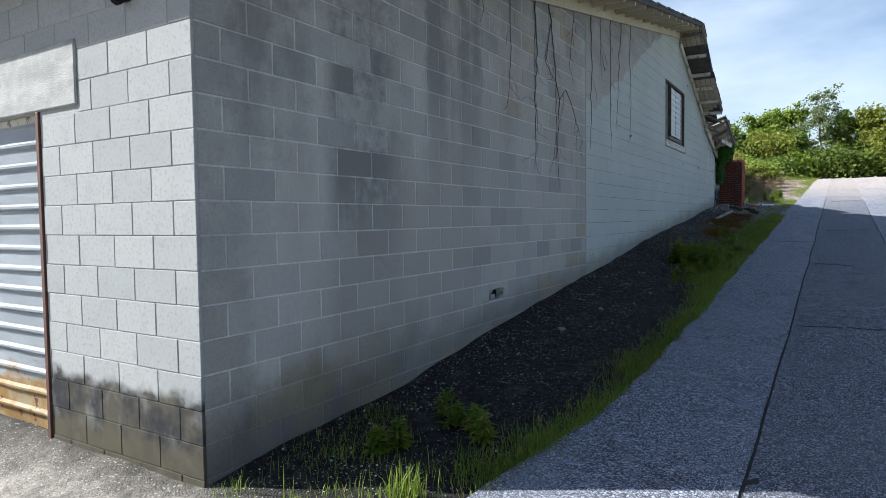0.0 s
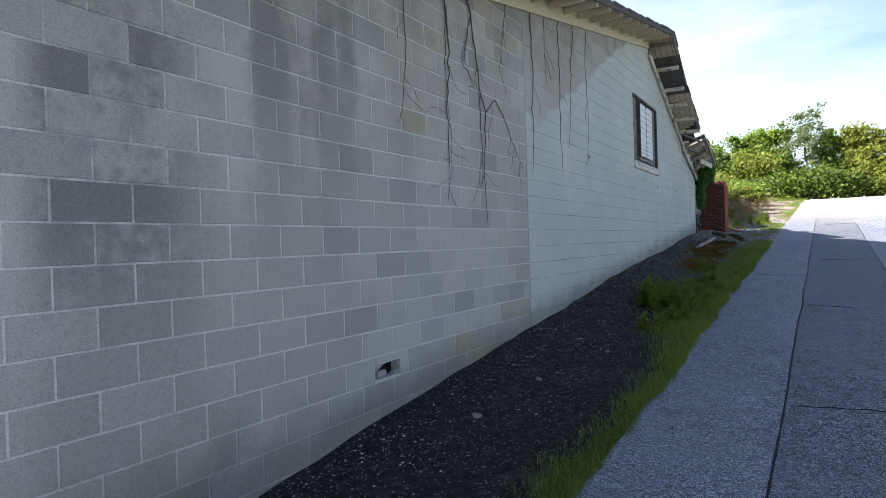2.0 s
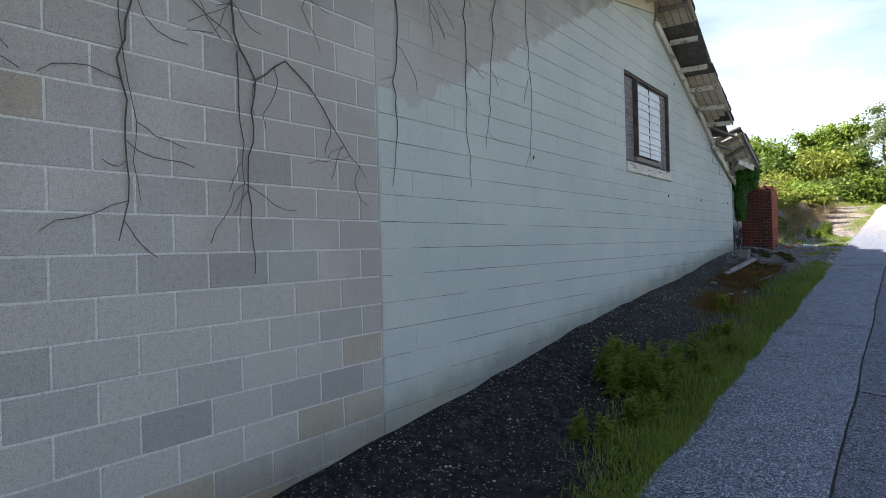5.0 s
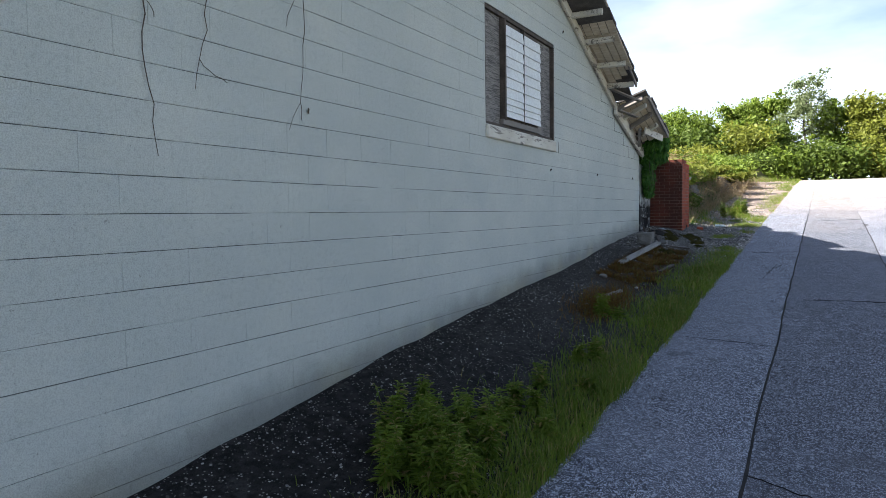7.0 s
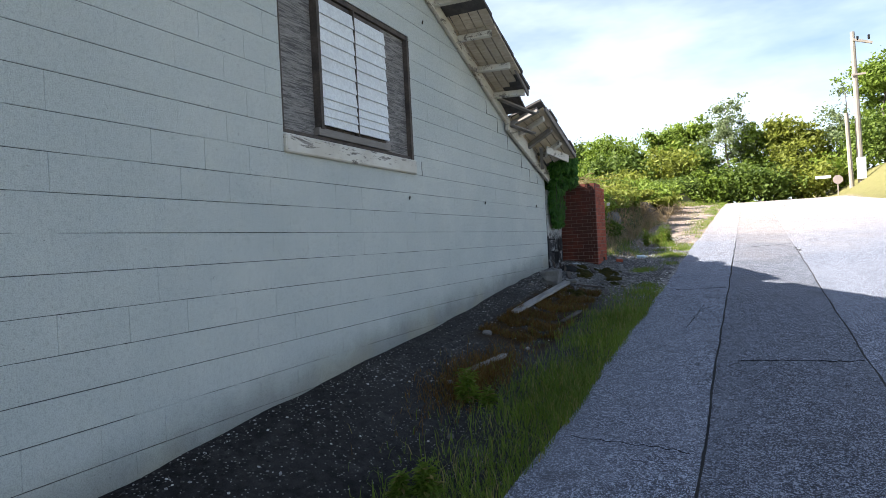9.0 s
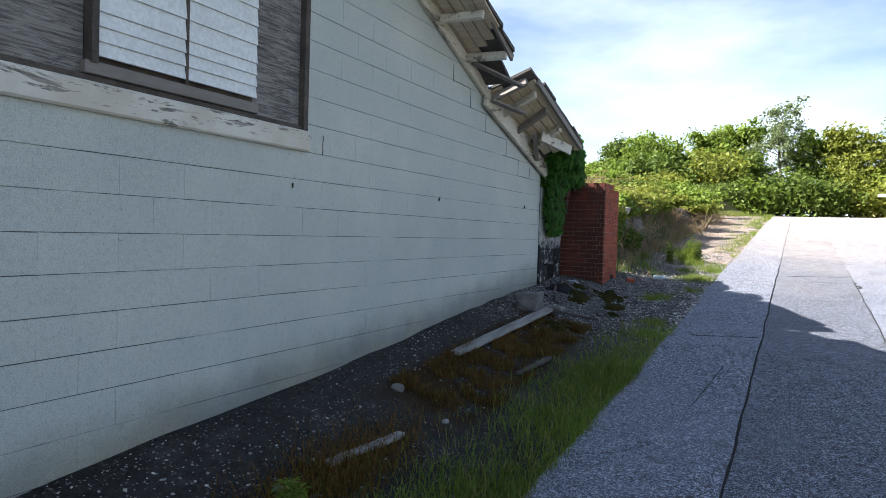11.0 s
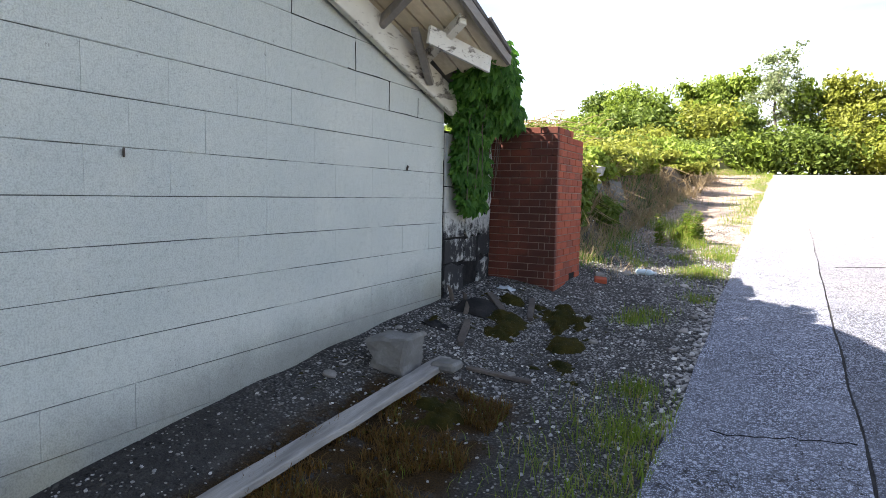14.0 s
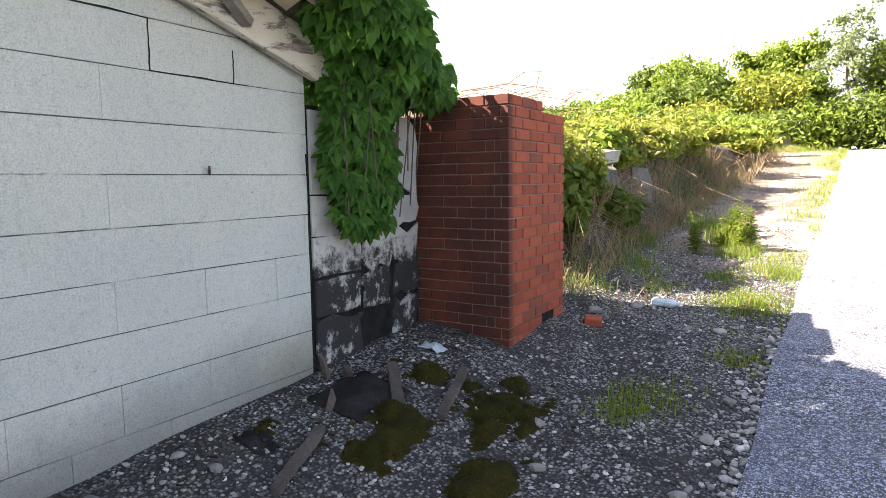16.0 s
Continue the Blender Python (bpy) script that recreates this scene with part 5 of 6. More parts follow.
r2 = random.Random(8)
for i in range(34):
    weed((1.12 + r2.gauss(0, 0.2), 8.95 + r2.gauss(0, 0.42)), r2.uniform(0.22, 0.5), 500 + i)
for i in range(16):
    weed((r2.uniform(1.0, 1.6), r2.uniform(7.0, 13.0)), r2.uniform(0.15, 0.3), 560 + i)
for i in range(8):
    weed((1.32 + r2.gauss(0, 0.12), 23.9 + r2.gauss(0, 0.3)), r2.uniform(0.3, 0.55), 600 + i, "tall leafy weed on the dusty bank")
for i in range(6):
    weed((r2.uniform(0.35, 1.3), r2.uniform(0.5, 1.6)), r2.uniform(0.14, 0.26), 640 + i)

# ---- moss cushions ----
def moss_height(x, y):
    n = noise.noise(Vector((x * 3.4, y * 3.4, 9.7))) + 0.55 * noise.noise(Vector((x * 7.5, y * 7.5, 1.1))) + 0.3 * noise.noise(Vector((x * 19, y * 19, 6)))
    edge = smooth01(0.3, 0.55, x) * smooth01(1.4, 1.15, x) * smooth01(18.05, 18.45, y) * smooth01(19.75, 19.3, y)
    edge = max(edge, 0.8 * smooth01(0.7, 0.8, x) * smooth01(1.2, 1.05, x) * smooth01(16.85, 17.0, y) * smooth01(17.8, 17.5, y))
    return 0.05 * smooth01(0.0, 0.5, n + 0.75 * edge - 0.64) + 0.013 * noise.noise(Vector((x * 34, y * 34, 0))) + 0.008 * noise.noise(Vector((x * 75, y * 75, 3))) - 0.006


mx_ = [0.1 + 0.022 * i for i in range(61)]
my_ = [16.8 + 0.022 * i for i in range(142)]
hs = [[moss_height(x, y) for x in mx_] for y in my_]
verts = [(x, y, ground_z(x, y) + hs[j][i]) for j, y in enumerate(my_) for i, x in enumerate(mx_)]
faces = []
for j in range(len(my_) - 1):
    for i in range(len(mx_) - 1):
        if max(hs[j][i], hs[j][i + 1], hs[j + 1][i], hs[j + 1][i + 1]) > 0.001:
            q = j * len(mx_) + i
            faces.append((q, q + 1, q + len(mx_) + 1, q + len(mx_)))
tagged(mesh_from("moss", verts, faces, M_MOSS, None, True), "patchy brown-green moss spread over the gravel", "moss", kind="stuff")

fuzz = []
for _ in range(26000):
    x, y = rng.uniform(0.15, 1.4), rng.uniform(16.9, 19.8)
    if moss_height(x, y) > 0.004:
        fuzz.append((x, y, moss_height(x, y) + rng.uniform(0.012, 0.03), rng.uniform(0.1, 0.8)))
blades("moss_tuft", fuzz, M_MOSSTUFT, "short brown moss tufts among the gravel", "moss")

# ---- loose stones ----
def stone_mesh(seed):
    r = random.Random(seed)
    bm = bmesh.new()
    bmesh.ops.create_icosphere(bm, subdivisions=1, radius=1.0)
    for v in bm.verts:
        v.co *= r.uniform(0.7, 1.15)
        v.co.z *= 0.6
    return bm


protos = []
for s in range(6):
    b0 = stone_mesh(s)
    b0.verts.index_update()
    protos.append(([v.co.copy() for v in b0.verts], [[v.index for v in f.verts] for f in b0.faces]))
    b0.free()


def scatter(name, places, mat, label, category):
    verts, faces = [], []
    r = random.Random(len(places))
    for x, y, s in places:
        vs, fs = r.choice(protos)
        m = pose(x, y, ground_z(x, y) + 0.15 * s, r.uniform(-25, 25), r.uniform(-25, 25), r.uniform(0, 360))
        i = len(verts)
        sx = s * r.uniform(0.7, 1.3)
        verts += [tuple(m @ Vector((v.x * sx, v.y * s, v.z * s))) for v in vs]
        faces += [[i + q for q in f] for f in fs]
    return tagged(mesh_from(name, verts, faces, mat), label, category, kind="stuff")


kg = Nodes("mixed_gravel")
cg = kg.mix(kg.island(), (0.085, 0.083, 0.082), (0.42, 0.41, 0.40))
cg = kg.mix(kg.ramp(kg.island(), 0.9, 0.92), cg, (0.55, 0.54, 0.52))
cg = kg.mix(kg.ramp(kg.island(), 0.24, 0.22), cg, (0.045, 0.044, 0.044))
cg = kg.mix(kg.ramp(kg.noise(30, 4), 0.5, 0.7, 0, 0.5), cg, (0.16, 0.15, 0.14))
M_GRAVEL = kg.done(cg, 0.95, kg.bump(kg.noise(90, 3), 0.5, 0.004), 0.0, 0.2)
kc = Nodes("dark_cinders")
cc = kc.mix(kc.island(), (0.016, 0.016, 0.016), (0.08, 0.076, 0.072))
cc = kc.mix(kc.ramp(kc.island(), 0.93, 0.95), cc, (0.40, 0.38, 0.35))
M_CINDER = kc.done(cc, 0.95, kc.bump(kc.noise(90, 3), 0.5, 0.004), 0.0, 0.2)
pl = []
for _ in range(15000):
    y = rng.uniform(16.4, 25.5)
    x = rng.uniform(0.03, road_edge(y) + 0.02)
    if 19.85 < y < 20.85 and x < 0.7:
        continue
    if rng.random() > smooth01(16.4, 18.2, y):
        continue
    pl.append((x, y, rng.choice((0.004, 0.005, 0.006, 0.008, 0.01, 0.014))))
for _ in range(420):
    y = rng.uniform(17.6, 21.2)
    pl.append((road_edge(y) - abs(rng.gauss(0.02, 0.06)), y, rng.uniform(0.008, 0.026)))
scatter("gravel", pl, M_GRAVEL, "loose pale grey gravel and asphalt crumbs", "gravel")
pl = []
for _ in range(4200):
    y = rng.uniform(0.2, 17.5)
    x = abs(rng.gauss(0, 0.5)) + 0.02
    if x > road_edge(y) - 0.15:
        continue
    pl.append((x, y, rng.choice((0.004, 0.006, 0.008, 0.012))))
pc = [(abs(rng.gauss(0, 0.55)) + 0.03, rng.uniform(0.5, 17.5), rng.choice((0.004, 0.005, 0.007, 0.011))) for _ in range(3000)]
scatter("pale_chips", [p for p in pc if p[0] < road_edge(p[1]) - 0.1 and noise.noise(Vector((p[0] * 2.5, p[1] * 1.3, 9))) > -0.05], M_GRAVEL, "pale stone chips strewn over the dark soil", "gravel")
scatter("cinders", pl, M_CINDER, "dark cinders and pale chips on the soil", "cinders")
for i, (x, y, s, lab) in enumerate(((1.15, 19.23, 0.035, "white"), (0.84, 20.98, 0.05, "grey"), (0.93, 20.9, 0.04, "brown"), (1.05, 21.3, 0.05, "pale"), (1.0, 17.95, 0.045, "white"), (0.55, 14.5, 0.05, "pink-grey"), (1.05, 14.35, 0.03, "white"), (0.78, 13.0, 0.04, "pale"), (0.95, 13.1, 0.03, "pale"), (1.2, 12.1, 0.03, "pale"), (0.25, 17.1, 0.04, "grey"), (0.32, 18.05, 0.03, "white"), (1.3, 18.9, 0.035, "grey"), (0.98, 6.5, 0.035, "pale"), (0.7, 5.2, 0.03, "pale"), (0.62, 4.1, 0.04, "pale"),
                                      (1.05, 19.6, 0.03, "pale"), (0.15, 18.0, 0.028, "pale"), (1.5, 20.9, 0.035, "pale"), (1.7, 20.9, 0.04, "grey"), (1.9, 19.9, 0.035, "grey"), (1.87, 19.45, 0.04, "grey"), (1.85, 18.95, 0.035, "grey"))):
    b0 = stone_mesh(50 + i)
    bmesh.ops.subdivide_edges(b0, edges=b0.edges, cuts=1, smooth=0.3)
    bmesh.ops.scale(b0, vec=(s * 1.2, s, s), verts=b0.verts)
    st = obj("stone", b0, M_STONE)
    st.location, st.rotation_euler = (x, y, ground_z(x, y) + 0.25 * s), (0.2, 0.1, i * 1.3)
    tagged(st, lab + " lump of rubble lying on the gravel", "stone", "loose stones")

# ---- debris by the wall ----
def lying_board(name, p, q, w, h, mat, label, category="plank"):
    """A weathered board with uneven edges, from p to q on the ground."""
    bm = bmesh.new()
    p, q = Vector(p), Vector(q)
    d = (q - p).normalized()
    s = d.cross(Vector((0, 0, 1))).normalized()
    n, rings = 14, []
    for i in range(n + 1):
        c = p.lerp(q, i / n) - p
        ww = w * (1 + 0.14 * noise.noise(Vector((i * 0.7, w * 50, 0)))) * (0.75 if i in (0, n) else 1)
        c = c + s * 0.012 * noise.noise(Vector((i * 0.4, 3, 0)))
        rings.append([bm.verts.new(c + s * a * ww / 2 + Vector((0, 0, b * h / 2))) for a, b in ((-1, -1), (1, -1), (1, 0.7), (0.9, 1), (-0.9, 1), (-1, 0.7))])
    for a, b in zip(rings, rings[1:]):
        for k in range(6):
            bm.faces.new((a[k], a[(k + 1) % 6], b[(k + 1) % 6], b[k]))
    bm.faces.new(rings[0][::-1])
    bm.faces.new(rings[-1])
    ob = obj(name, bm, mat)
    ob.location = p
    return tagged(ob, label, category)


M_PLANK = simple("silvered_plank", (0.34, 0.325, 0.31), (0.17, 0.16, 0.15), 7, 70, 0.9, 0.6, 0.005, (3, 0.25, 3))
lying_board("plank", (0.54, 15.45, ground_z(0.54, 15.45) + 0.03), (0.68, 17.7, ground_z(0.68, 17.7) + 0.08), 0.12, 0.035, M_PLANK, "long silver-grey weathered plank lying on dry grass")
lying_board("plank", (0.82, 13.35, ground_z(0.82, 13.35) + 0.02), (0.95, 13.95, ground_z(0.95, 13.95) + 0.03), 0.07, 0.025, M_PLANK, "short grey splintered board in the grass")
lying_board("plank", (1.1, 15.55, ground_z(1.1, 15.55) + 0.02), (1.2, 16.1, ground_z(1.2, 16.1) + 0.03), 0.06, 0.02, M_DARKBROWN, "short grey splintered board in the grass")
lying_board("plank", (0.35, 19.15, ground_z(0.35, 19.15) + 0.05), (0.62, 18.85, ground_z(0.62, 18.85) + 0.02), 0.06, 0.03, M_DARKBROWN, "dark rotten board on moss")
lying_board("plank", (0.62, 19.45, ground_z(0.62, 19.45) + 0.02), (0.78, 18.95, ground_z(0.78, 18.95) + 0.02), 0.05, 0.025, M_DARKBROWN, "dark rotten board on moss")
lying_board("plank", (0.45, 18.5, ground_z(0.45, 18.5) + 0.02), (0.58, 18.1, ground_z(0.58, 18.1) + 0.02), 0.05, 0.025, M_DARKBROWN, "dark splintered stick on moss")
lying_board("plank", (0.75, 17.85, ground_z(0.75, 17.85) + 0.01), (1.15, 17.95, ground_z(1.15, 17.95) + 0.01), 0.05, 0.02, M_DARKBROWN, "dark rotten batten on gravel")
for i, (x, y, h, t) in enumerate(((0.12, 18.9, 0.14, 8), (0.36, 18.65, 0.1, -14), (0.2, 18.98, 0.1, 22))):
    bm = bmesh.new()
    box_into(bm, (-0.018, -0.012, -0.03), (0.018, 0.012, h), None, 0.004)
    for v in bm.verts:
        if v.co.z > h * 0.8:
            v.co.z -= 0.04 * (v.co.x > 0)
    ob = obj("stake", bm, M_DARKBROWN)
    ob.matrix_world = pose(x, y, ground_z(x, y), t, -t, 30 * i)
    tagged(ob, "splintered dark wooden stake stuck in the ground", "stake", "broken stakes")
cb = thing("concrete_lump", "broken grey concrete block beside the plank's end", "concrete", at=(0.46, 17.46, ground_z(0.46, 17.46)))
bm = box((-0.13, -0.12, -0.03), (0.13, 0.12, 0.2), None, 0.02)
bmesh.ops.subdivide_edges(bm, edges=bm.edges, cuts=2, use_grid_fill=True)
for v in bm.verts:
    v.co += Vector((1, 1, 1)) * 0.028 * noise.noise(v.co * 9)
part("block", bm, M_DARKCONCRETE, cb)
part("chip", box((0.2, 0.06, -0.01), (0.36, 0.2, 0.045), None, 0.015), M_DARKCONCRETE, cb)


def tarp(x, y, rx, ry, h, seed, label, mat=None):
    verts, faces = [], []
    n = 12
    for j in range(n + 1):
        for i in range(n + 1):
            u, v = i / n * 2 - 1, j / n * 2 - 1
            px, py = rx * u * (1 + 0.2 * noise.noise(Vector((v, seed, 0)))), ry * v * (1 + 0.2 * noise.noise(Vector((u, seed, 5))))
            verts.append((px, py, ground_z(x + px, y + py) - ground_z(x, y) + h * max(0.05, 1 - 0.8 * (u * u + v * v)) + 0.03 * noise.noise(Vector((u * 1.7, v * 1.7, seed)))))
    for j in range(n):
        for i in range(n):
            a = j * (n + 1) + i
            faces.append((a, a + 1, a + n + 2, a + n + 1))
    ob = mesh_from("felt_scrap", verts, faces, mat or M_BLACK, None, True)
    sol = ob.modifiers.new("thick", "SOLIDIFY")
    sol.thickness = 0.006
    ob.location = (x, y, ground_z(x, y))
    tagged(ob, label, "roofing felt")


tarp(0.38, 18.85, 0.16, 0.2, 0.06, 1, "crumpled black roofing felt against the wall foot")
tarp(0.3, 18.28, 0.09, 0.06, 0.02, 2, "small black roofing slate scrap on gravel")
tarp(0.33, 19.58, 0.08, 0.05, 0.02, 3, "pale blue-white plastic scrap on moss", simple("pale_plastic", (0.5, 0.56, 0.62), (0.4, 0.45, 0.5), 8, 40, 0.4))
can = thing("bottle", "empty pale blue plastic bottle lying on gravel", "bottle", at=(1.24, 21.45, ground_z(1.24, 21.45) + 0.035))
bm = bmesh.new()
tube_into(bm, [(-0.11, 0.02, 0), (-0.1, 0.018, 0), (0.04, -0.008, 0), (0.075, -0.014, 0), (0.095, -0.017, 0)], [0.025, 0.033, 0.033, 0.016, 0.014], 12)
part("body", bm, simple("pale_blue_plastic", (0.55, 0.68, 0.75), (0.45, 0.58, 0.66), 20, 60, 0.3), can)
bm = bmesh.new()
tube_into(bm, [(0.0955, -0.017, 0), (0.115, -0.02, 0)], 0.016, 10)
part("cap", bm, M_LOUVRE, can)
# brownish rock, stood in for by a brick-coloured lump
rockbit = obj("brick_fragment", box((-0.06, -0.045, -0.01), (0.06, 0.045, 0.05), pose(0, 0, 0, 12, 5, 20), 0.006), M_BRICK)
rockbit.location = (0.9, 20.75, ground_z(0.9, 20.75))
tagged(rockbit, "brownish rock in brick colour beside the chimney", "brick")
r3 = random.Random(4)
twigs = thing("brush_pile", "tangle of dead straw-coloured branches behind the chimney", "brushwood", at=(-0.1, 21.2, 2.08))
for k in range(4):
    for _ in range(28):
        bm = bmesh.new()
        p = Vector((r3.gauss(-0.1, 0.3), r3.gauss(0.2, 0.45), r3.uniform(0.9, 1.45)))
        d = Vector((r3.uniform(0.2, 1.0), r3.uniform(-0.6, 0.6), r3.uniform(-0.15, 0.25))) * r3.uniform(0.3, 0.6)
        tube_into(bm, [p, p + d * 0.5 + Vector((0, 0, 0.04)), p + d], [0.005, 0.004, 0.002], 4)
        part("branch", bm, M_STRAW, twigs)
for _ in range(40):
    bm = bmesh.new()
    p = Vector((r3.gauss(-0.2, 0.25), r3.gauss(0.2, 0.4), -0.1))
    tube_into(bm, [p, p + Vector((r3.uniform(-0.1, 0.1), 0, 1.2))], [0.008, 0.004], 4)
    part("stem", bm, M_STEM, twigs)
for i in range(18):
    y = 21.6 + i * 0.85 + r3.uniform(-0.4, 0.4)
    x = 0.3 + 0.02 * i + r3.uniform(-0.35, 0.35)
    br = thing("dead_brush", "arching bare dead brush on the bank", "brushwood", "dead brush on the bank", at=(x, y, ground_z(x, y)))
    for _ in range(22):
        bm = bmesh.new()
        a = r3.uniform(0, 6.28)
        ln = r3.uniform(0.3, 0.8)
        d = Vector((math.cos(a), math.sin(a), 0))
        tube_into(bm, [Vector((0, 0, -0.03)), d * ln * 0.4 + Vector((0, 0, ln * 0.6)), d * ln + Vector((0, 0, ln * 0.35))], [0.006, 0.004, 0.002], 4)
        part("branch", bm, M_STRAW, br)

# ---- cracks across the paving ----
r6 = random.Random(12)
for y, x0, x1, skew in ((5.35, 2.76, 3.95, 0.12), (9.6, 2.8, 3.4, -0.2), (14.2, 3.0, 3.95, 0.1), (17.7, 2.2, 2.85, 0.15), (12.3, 2.0, 2.75, -0.1), (15.4, 2.5, 2.62, 1.2), (22.5, 3.1, 3.98, 0.3)):
    bm = bmesh.new()
    pts = []
    n = 16
    for q in range(n + 1):
        x = x0 + (x1 - x0) * q / n
        yy = y + skew * q / n + r6.gauss(0, 0.012)
        pts.append(Vector((x, yy, road_z(yy) + 0.0005)))
    tube_into(bm, pts, [0.0025 + 0.002 * r6.random() for _ in pts], 5)
    tagged(obj("road_crack", bm, M_BLACK), "thin dark crack across the asphalt", "road crack", kind="structure")

# ---- chimney bricks ----
def brick_mesh(name, lx, ly, lz, bev, mat):
    bm = bmesh.new()
    box_into(bm, (-lx / 2, -ly / 2, -lz / 2), (lx / 2, ly / 2, lz / 2), None, bev)
    me = bpy.data.meshes.new(name)
    bm.to_mesh(me)
    bm.free()
    me.materials.append(mat)
    return me


cache = {}
COURSE, BL = 0.0672, 0.203
r4 = random.Random(9)


def lay_brick(x0, x1, y0, y1, z):
    key = (round(x1 - x0, 3), round(y1 - y0, 3))
    if key not in cache:
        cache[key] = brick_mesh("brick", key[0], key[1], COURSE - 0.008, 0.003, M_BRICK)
    ob = new("brick", cache[key])
    ob.parent = chimney
    ob.location = ((x0 + x1) / 2 - chimney.location.x + r4.uniform(-0.002, 0.002), (y0 + y1) / 2 - chimney.location.y + r4.uniform(-0.002, 0.002), z + COURSE / 2 - chimney.location.z)
    ob.rotation_euler = (0, 0, r4.uniform(-0.006, 0.006))


for c in range(24):
    z = CZ0 + c * COURSE
    if z > CZ1 - 0.03:
        break
    odd = c % 2
    far_end = CY1 if z < CZ1 - 0.1 else CY0 + 0.50
    # face towards the street
    x = 0.0 + (0.1 if odd else 0.0)
    if odd:
        lay_brick(0.0, 0.095, CY0, CY0 + 0.095, z)
    while x < CX - 0.03:
        x1 = min(x + BL - 0.009, CX - (0.0 if not odd else 0.105))
        if x1 - x > 0.04:
            lay_brick(x, x1, CY0, CY0 + 0.095, z)
        x += BL
    # face towards the road
    y = CY0 + (0.105 if not odd else 0.0)
    while y < far_end - 0.03:
        y1 = min(y + BL - 0.009, far_end)
        if y1 - y > 0.03 and not (c in (1, 2) and 20.42 < (y + y1) / 2 < 20.7):
            lay_brick(CX - 0.095, CX, y, y1, z)
        y += BL

# ---- blocks of the walls ----
def clip(poly, a, b, c):
    """Keep the part of the polygon where a*u + b*v <= c."""
    out = []
    for i, p in enumerate(poly):
        q = poly[(i + 1) % len(poly)]
        dp, dq = a * p[0] + b * p[1] - c, a * q[0] + b * q[1] - c
        if dp <= 0:
            out.append(p)
        if dp * dq < 0:
            k = dp / (dp - dq)
            out.append((p[0] + (q[0] - p[0]) * k, p[1] + (q[1] - p[1]) * k))
    return out


def block_geometry(poly, bev=0.004, depth=0.02):
    """A convex plate in the wall plane with a chamfered rim; front at 0."""
    c = (sum(p[0] for p in poly) / len(poly), sum(p[1] for p in poly) / len(poly))
    n = len(poly)
    inner = []
    for p in poly:
        d = Vector((c[0] - p[0], c[1] - p[1]))
        k = bev * 1.5 / max(d.length, 0.01)
        inner.append((p[0] + d.x * k, p[1] + d.y * k))
    verts = [(0.0, *p) for p in inner] + [(-bev, *p) for p in poly] + [(-depth, *p) for p in poly]
    faces = [tuple(range(n))]
    for s in (0, n):
        for i in range(n):
            faces.append((s + i, s + n + i, s + n + (i + 1) % n, s + (i + 1) % n))
    return verts, faces


block_cache = {}


def block_data(name, y0, y1, z0, z1, mat, turn=False, bev=0.004):
    key = (round(y1 - y0, 3), round(z1 - z0, 3), mat.name, turn, bev)
    if key not in block_cache:
        h, v = (y1 - y0) / 2, (z1 - z0) / 2
        verts, faces = block_geometry([(-h, -v), (h, -v), (h, v), (-h, v)], bev)
        if turn:
            verts = [(y, -x, z) for x, y, z in verts]
        me = bpy.data.meshes.new(name)
        me.from_pydata(verts, [], faces)
        me.materials.append(mat)
        block_cache[key] = me
    return block_cache[key]


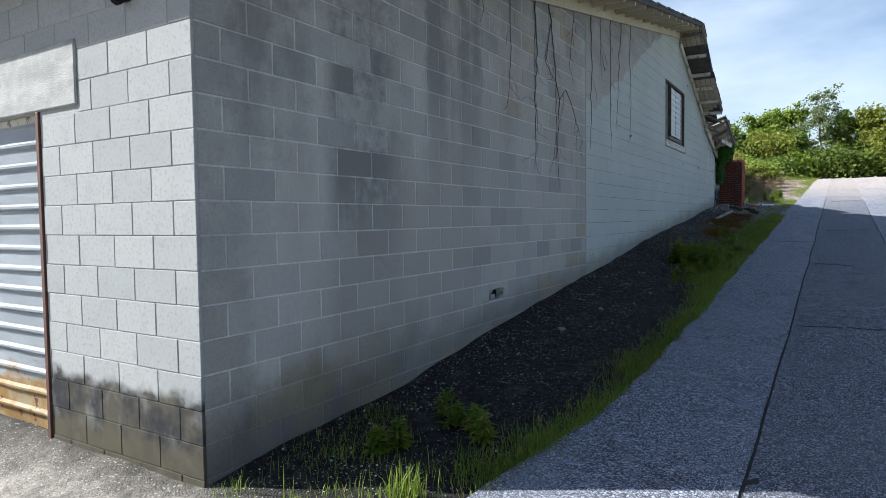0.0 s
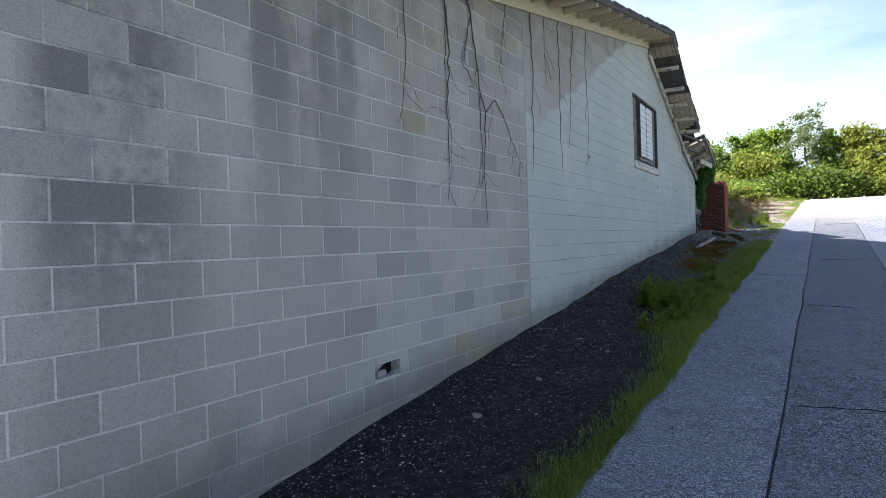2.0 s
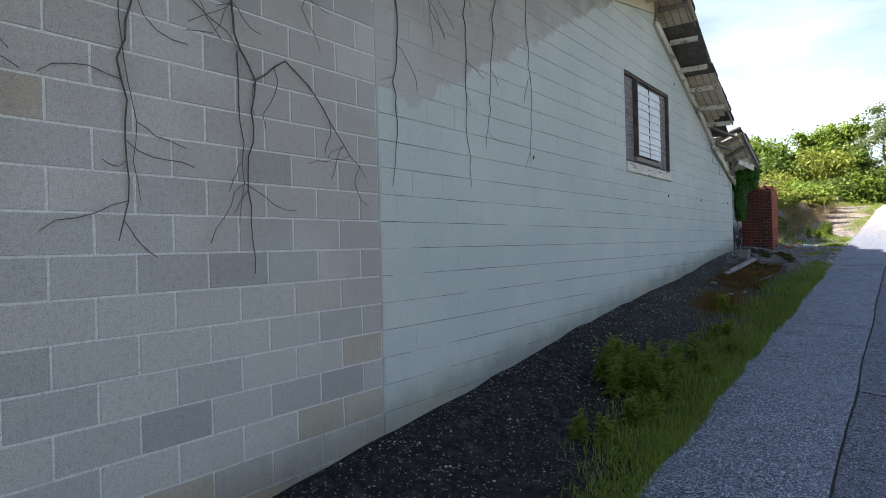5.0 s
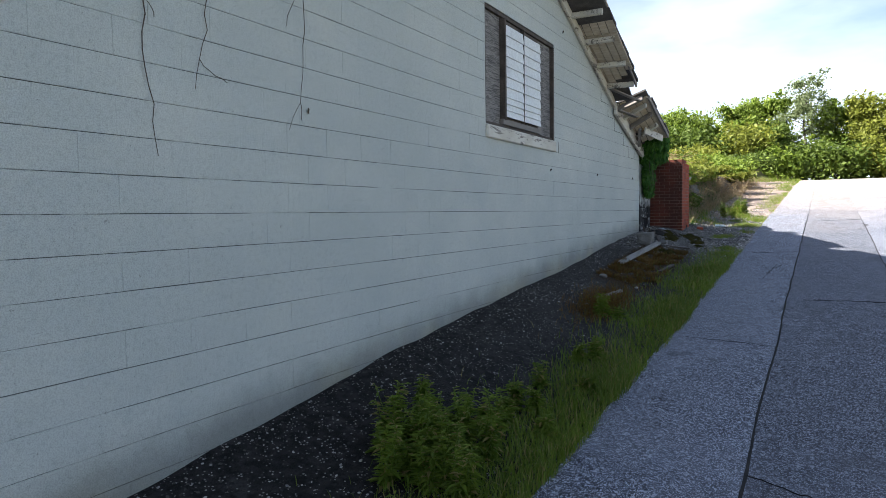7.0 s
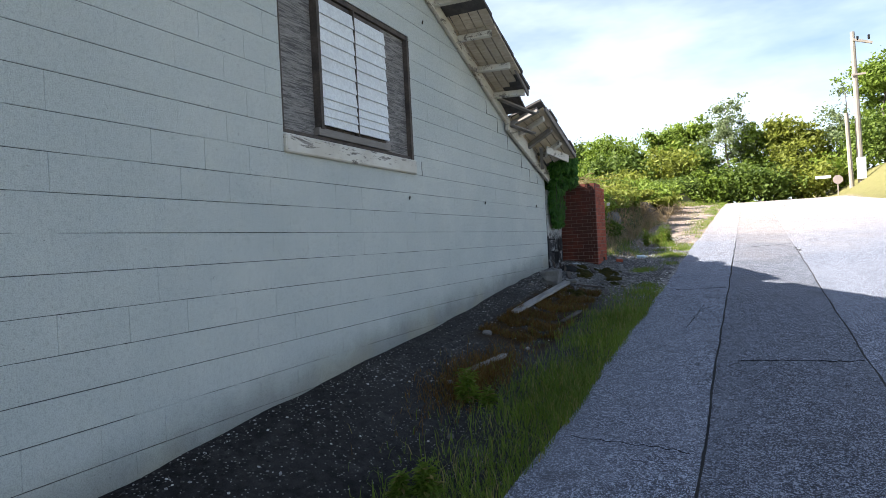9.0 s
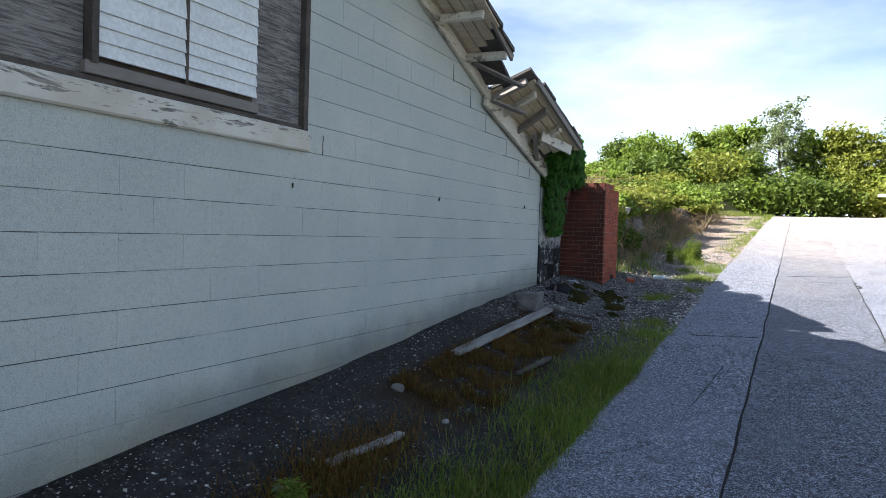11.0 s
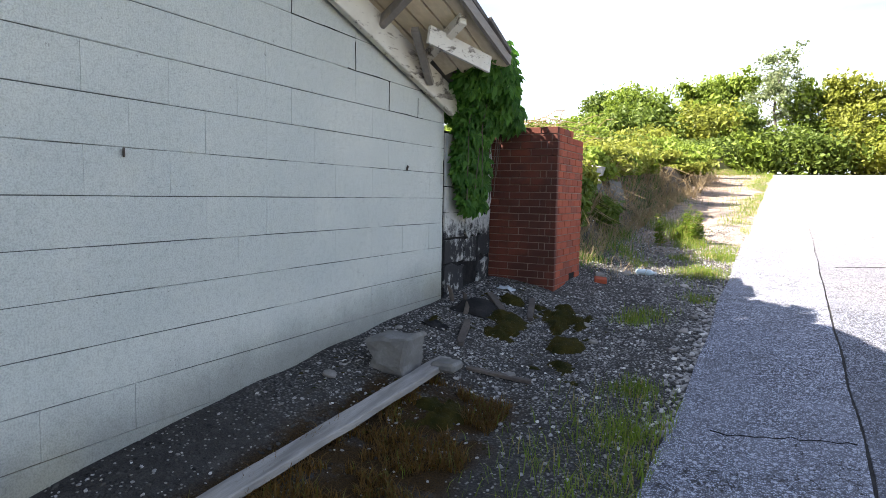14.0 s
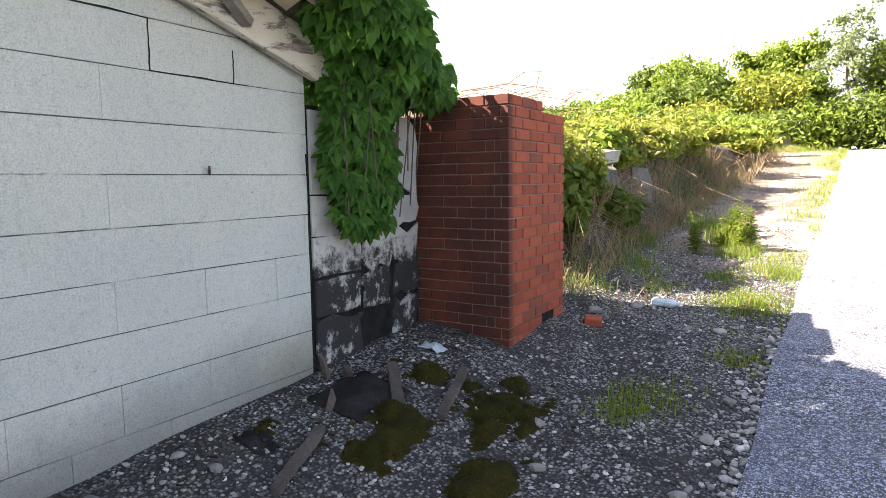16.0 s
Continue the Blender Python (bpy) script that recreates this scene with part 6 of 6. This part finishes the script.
r5 = random.Random(31)
rest = {wall_east: ([], []), wall_east_2: ([], [])}
for i in range(-1, 28):
    z0, z1 = i * B, (i + 1) * B
    cut = B if i % 2 == 0 else 0.0
    edges = [0.0]
    y = cut if cut else 2 * B
    while y < WALL_END - 0.02:
        edges.append(y)
        y += 2 * B
    edges.append(WALL_END)
    pieces = []
    for a, b in zip(edges, edges[1:]):
        if a < SPLIT - 0.01 < b - 0.02:
            pieces += [(a, SPLIT), (SPLIT, b)]
        else:
            pieces.append((a, b))
    for a, b in pieces:
        painted = a > SPLIT - 0.01
        gh, gv = (0.0055, 0.0055) if not painted else (r5.choice((0.0, 0.0, 0.0001, 0.0001, 0.0012)), r5.choice((0.0018, 0.0022, 0.0028)))
        y0, y1, zz0, zz1 = a + gh, b - gh, z0 + gv, z1 - gv
        if a == 0.0:
            y0 = 0.0225
        if z1 < base_z((a + b) / 2) - 0.2 or z0 > max(wall_top(a), wall_top(b), RIDGE_Z if a < RIDGE_Y < b else 0) + 0.08:
            continue
        owner = wall_east_2 if painted else wall_east
        if i == 3 and a < HOLE[1] and b > HOLE[0]:
            if b > HOLE[1]:
                boxes = [(y0, y1, HOLE[3] + 0.006, zz1), (HOLE[1] + 0.004, y1, zz0, HOLE[3] + 0.002)]
            else:
                boxes = [(y0, HOLE[0] - 0.004, zz0, zz1), (HOLE[0] - 0.001, y1, HOLE[3] - 0.01, zz1)]
        elif b > WIN[0] and a < WIN[1] and z1 > 3.05 and z0 < WIN[3]:
            boxes = []
            if a < WIN[0] - 0.03:
                boxes.append((y0, WIN[0], zz0, zz1))
            if b > WIN[1] + 0.03:
                boxes.append((WIN[1], y1, zz0, zz1))
            if z0 < 3.05 - 0.02:
                boxes.append((max(y0, WIN[0]), min(y1, WIN[1]), zz0, 3.05))
            if z1 > WIN[3] + 0.02:
                boxes.append((max(y0, WIN[0]), min(y1, WIN[1]), WIN[3], zz1))
        else:
            boxes = [(y0, y1, zz0, zz1)]
        for p0, p1, q0, q1 in boxes:
            off = r5.uniform(-0.0012, 0.0012) * (0.25 if painted else 1.0)
            if q1 < min(wall_top(p0), wall_top(p1)) + 0.05 and (not painted or q1 < 3.0):
                ob = new("block", block_data("block", p0, p1, q0, q1, M_WALL, False, 0.0008 if painted else 0.004))
                ob.parent = owner
                ob.location = (off, (p0 + p1) / 2, (q0 + q1) / 2)
                continue
            poly = [(p0, q0), (p1, q0), (p1, q1), (p0, q1)]
            if (p0 + p1) / 2 < RIDGE_Y:
                poly = clip(poly, -0.184, 1.0, RIDGE_Z + 0.05 - 0.184 * RIDGE_Y)
            else:
                poly = clip(poly, 0.402, 1.0, RIDGE_Z - 0.10 + 0.402 * RIDGE_Y)
            if len(poly) < 3:
                continue
            verts, faces = block_geometry(poly, 0.0008 if painted else 0.004)
            vs, fs = rest[owner]
            n = len(vs)
            vs += [(x + off, y, z) for x, y, z in verts]
            fs += [tuple(n + q for q in f) for f in faces]
for owner, (vs, fs) in rest.items():
    tagged(mesh_from("upper_blocks", vs, fs, M_WALL, owner), "blocks of the upper gable", kind="stuff")
lump = obj("block_shard", box((-0.06, 3.66, 0.628), (-0.02, 3.78, 0.685), pose(0, 0, 0), 0.008), M_CONCRETE, wall_east)
for pts in ([(3.598, 0.69), (3.66, 0.71), (3.70, 0.733), (3.77, 0.75), (3.598, 0.75)], [(3.80, 0.62), (3.952, 0.62), (3.952, 0.69), (3.925, 0.665), (3.87, 0.655), (3.83, 0.635)]):
    obj("block_shard", prism(pts, 0, -0.05, -0.006), M_CONCRETE, wall_east)
# black box that paints the darkness inside the broken block
obj("cavity_shade", box((-0.2, HOLE[0] + 0.002, HOLE[2] + 0.002), (-0.1, HOLE[1] - 0.002, HOLE[3] - 0.002)), M_BLACK, wall_east)

for i in range(-2, 16):
    z0, z1 = i * B, (i + 1) * B
    xs = [0.0, -B if i % 2 else -2 * B]
    while xs[-1] > -3.2:
        xs.append(xs[-1] - 2 * B)
    for a, b in zip(xs, xs[1:]):
        lo = -1.655 if z0 < 2.23 else (-1.165 if z0 < 2.5 else -3.4)
        x1, x0 = a - (0.003 if a < 0 else 0.0), max(b + 0.003, lo)
        if x1 - x0 < 0.03 or z1 > 3.3:
            continue
        ob = new("block", block_data("front_block", x0, x1, z0 + 0.003, z1 - 0.003, M_FRONT, True, 0.003))
        ob.parent = wall_south if x1 > -1.6 else wall_south_2
        ob.location = ((x0 + x1) / 2, r5.uniform(-0.0015, 0.0015), (z0 + z1) / 2)


# ---- open cracks and rusty nails in the painted wall ----
def crack(y0, z0, y1, z1, w):
    bm = beam((0.0, y0, z0), (0.0, y1, z1), 0.006, w, (0, 0, 1) if abs(y1 - y0) > abs(z1 - z0) else (0, 1, 0))
    bmesh.ops.subdivide_edges(bm, edges=[e for e in bm.edges if e.calc_length() > 0.1], cuts=5)
    for v in bm.verts:
        v.co += Vector((0, noise.noise(v.co * 21), noise.noise(v.co * 23 + Vector((3, 0, 0))))) * 0.006
    part("crack", bm, M_BLACK, wall_east_2, "open black stepped crack")


for y0, z0, y1, z1 in ((89, 16, 89, 17), (89, 16, 91.4, 16), (91, 16, 91, 16.7), (86.6, 17, 89, 17), (87, 17, 87, 17.9), (84, 18, 87, 18), (84, 18, 84, 19), (82, 19, 84, 19), (82, 19, 82, 20), (80, 20, 82, 20), (80, 20, 80, 20.8), (70, 15, 70, 15.7)):
    crack(y0 * B, z0 * B, y1 * B, z1 * B, 0.0045)
crack(WALL_END - 0.002, 1.75, WALL_END - 0.002, 2.95, 0.008)
for i, (y, z) in enumerate(((18.33, 2.86), (16.02, 2.82), (13.9, 2.79), (9.15, 2.95), (14.4, 4.75))):
    nail = obj("nail", beam((0.0, y + 0.008, z - 0.012), (0.02, y - 0.008, z + 0.018), 0.01, 0.02, (0, 0, 1), 0.003), M_DARKBROWN)
    tagged(nail, "rusted black nail end in the painted wall", "nail", "nails in the wall")
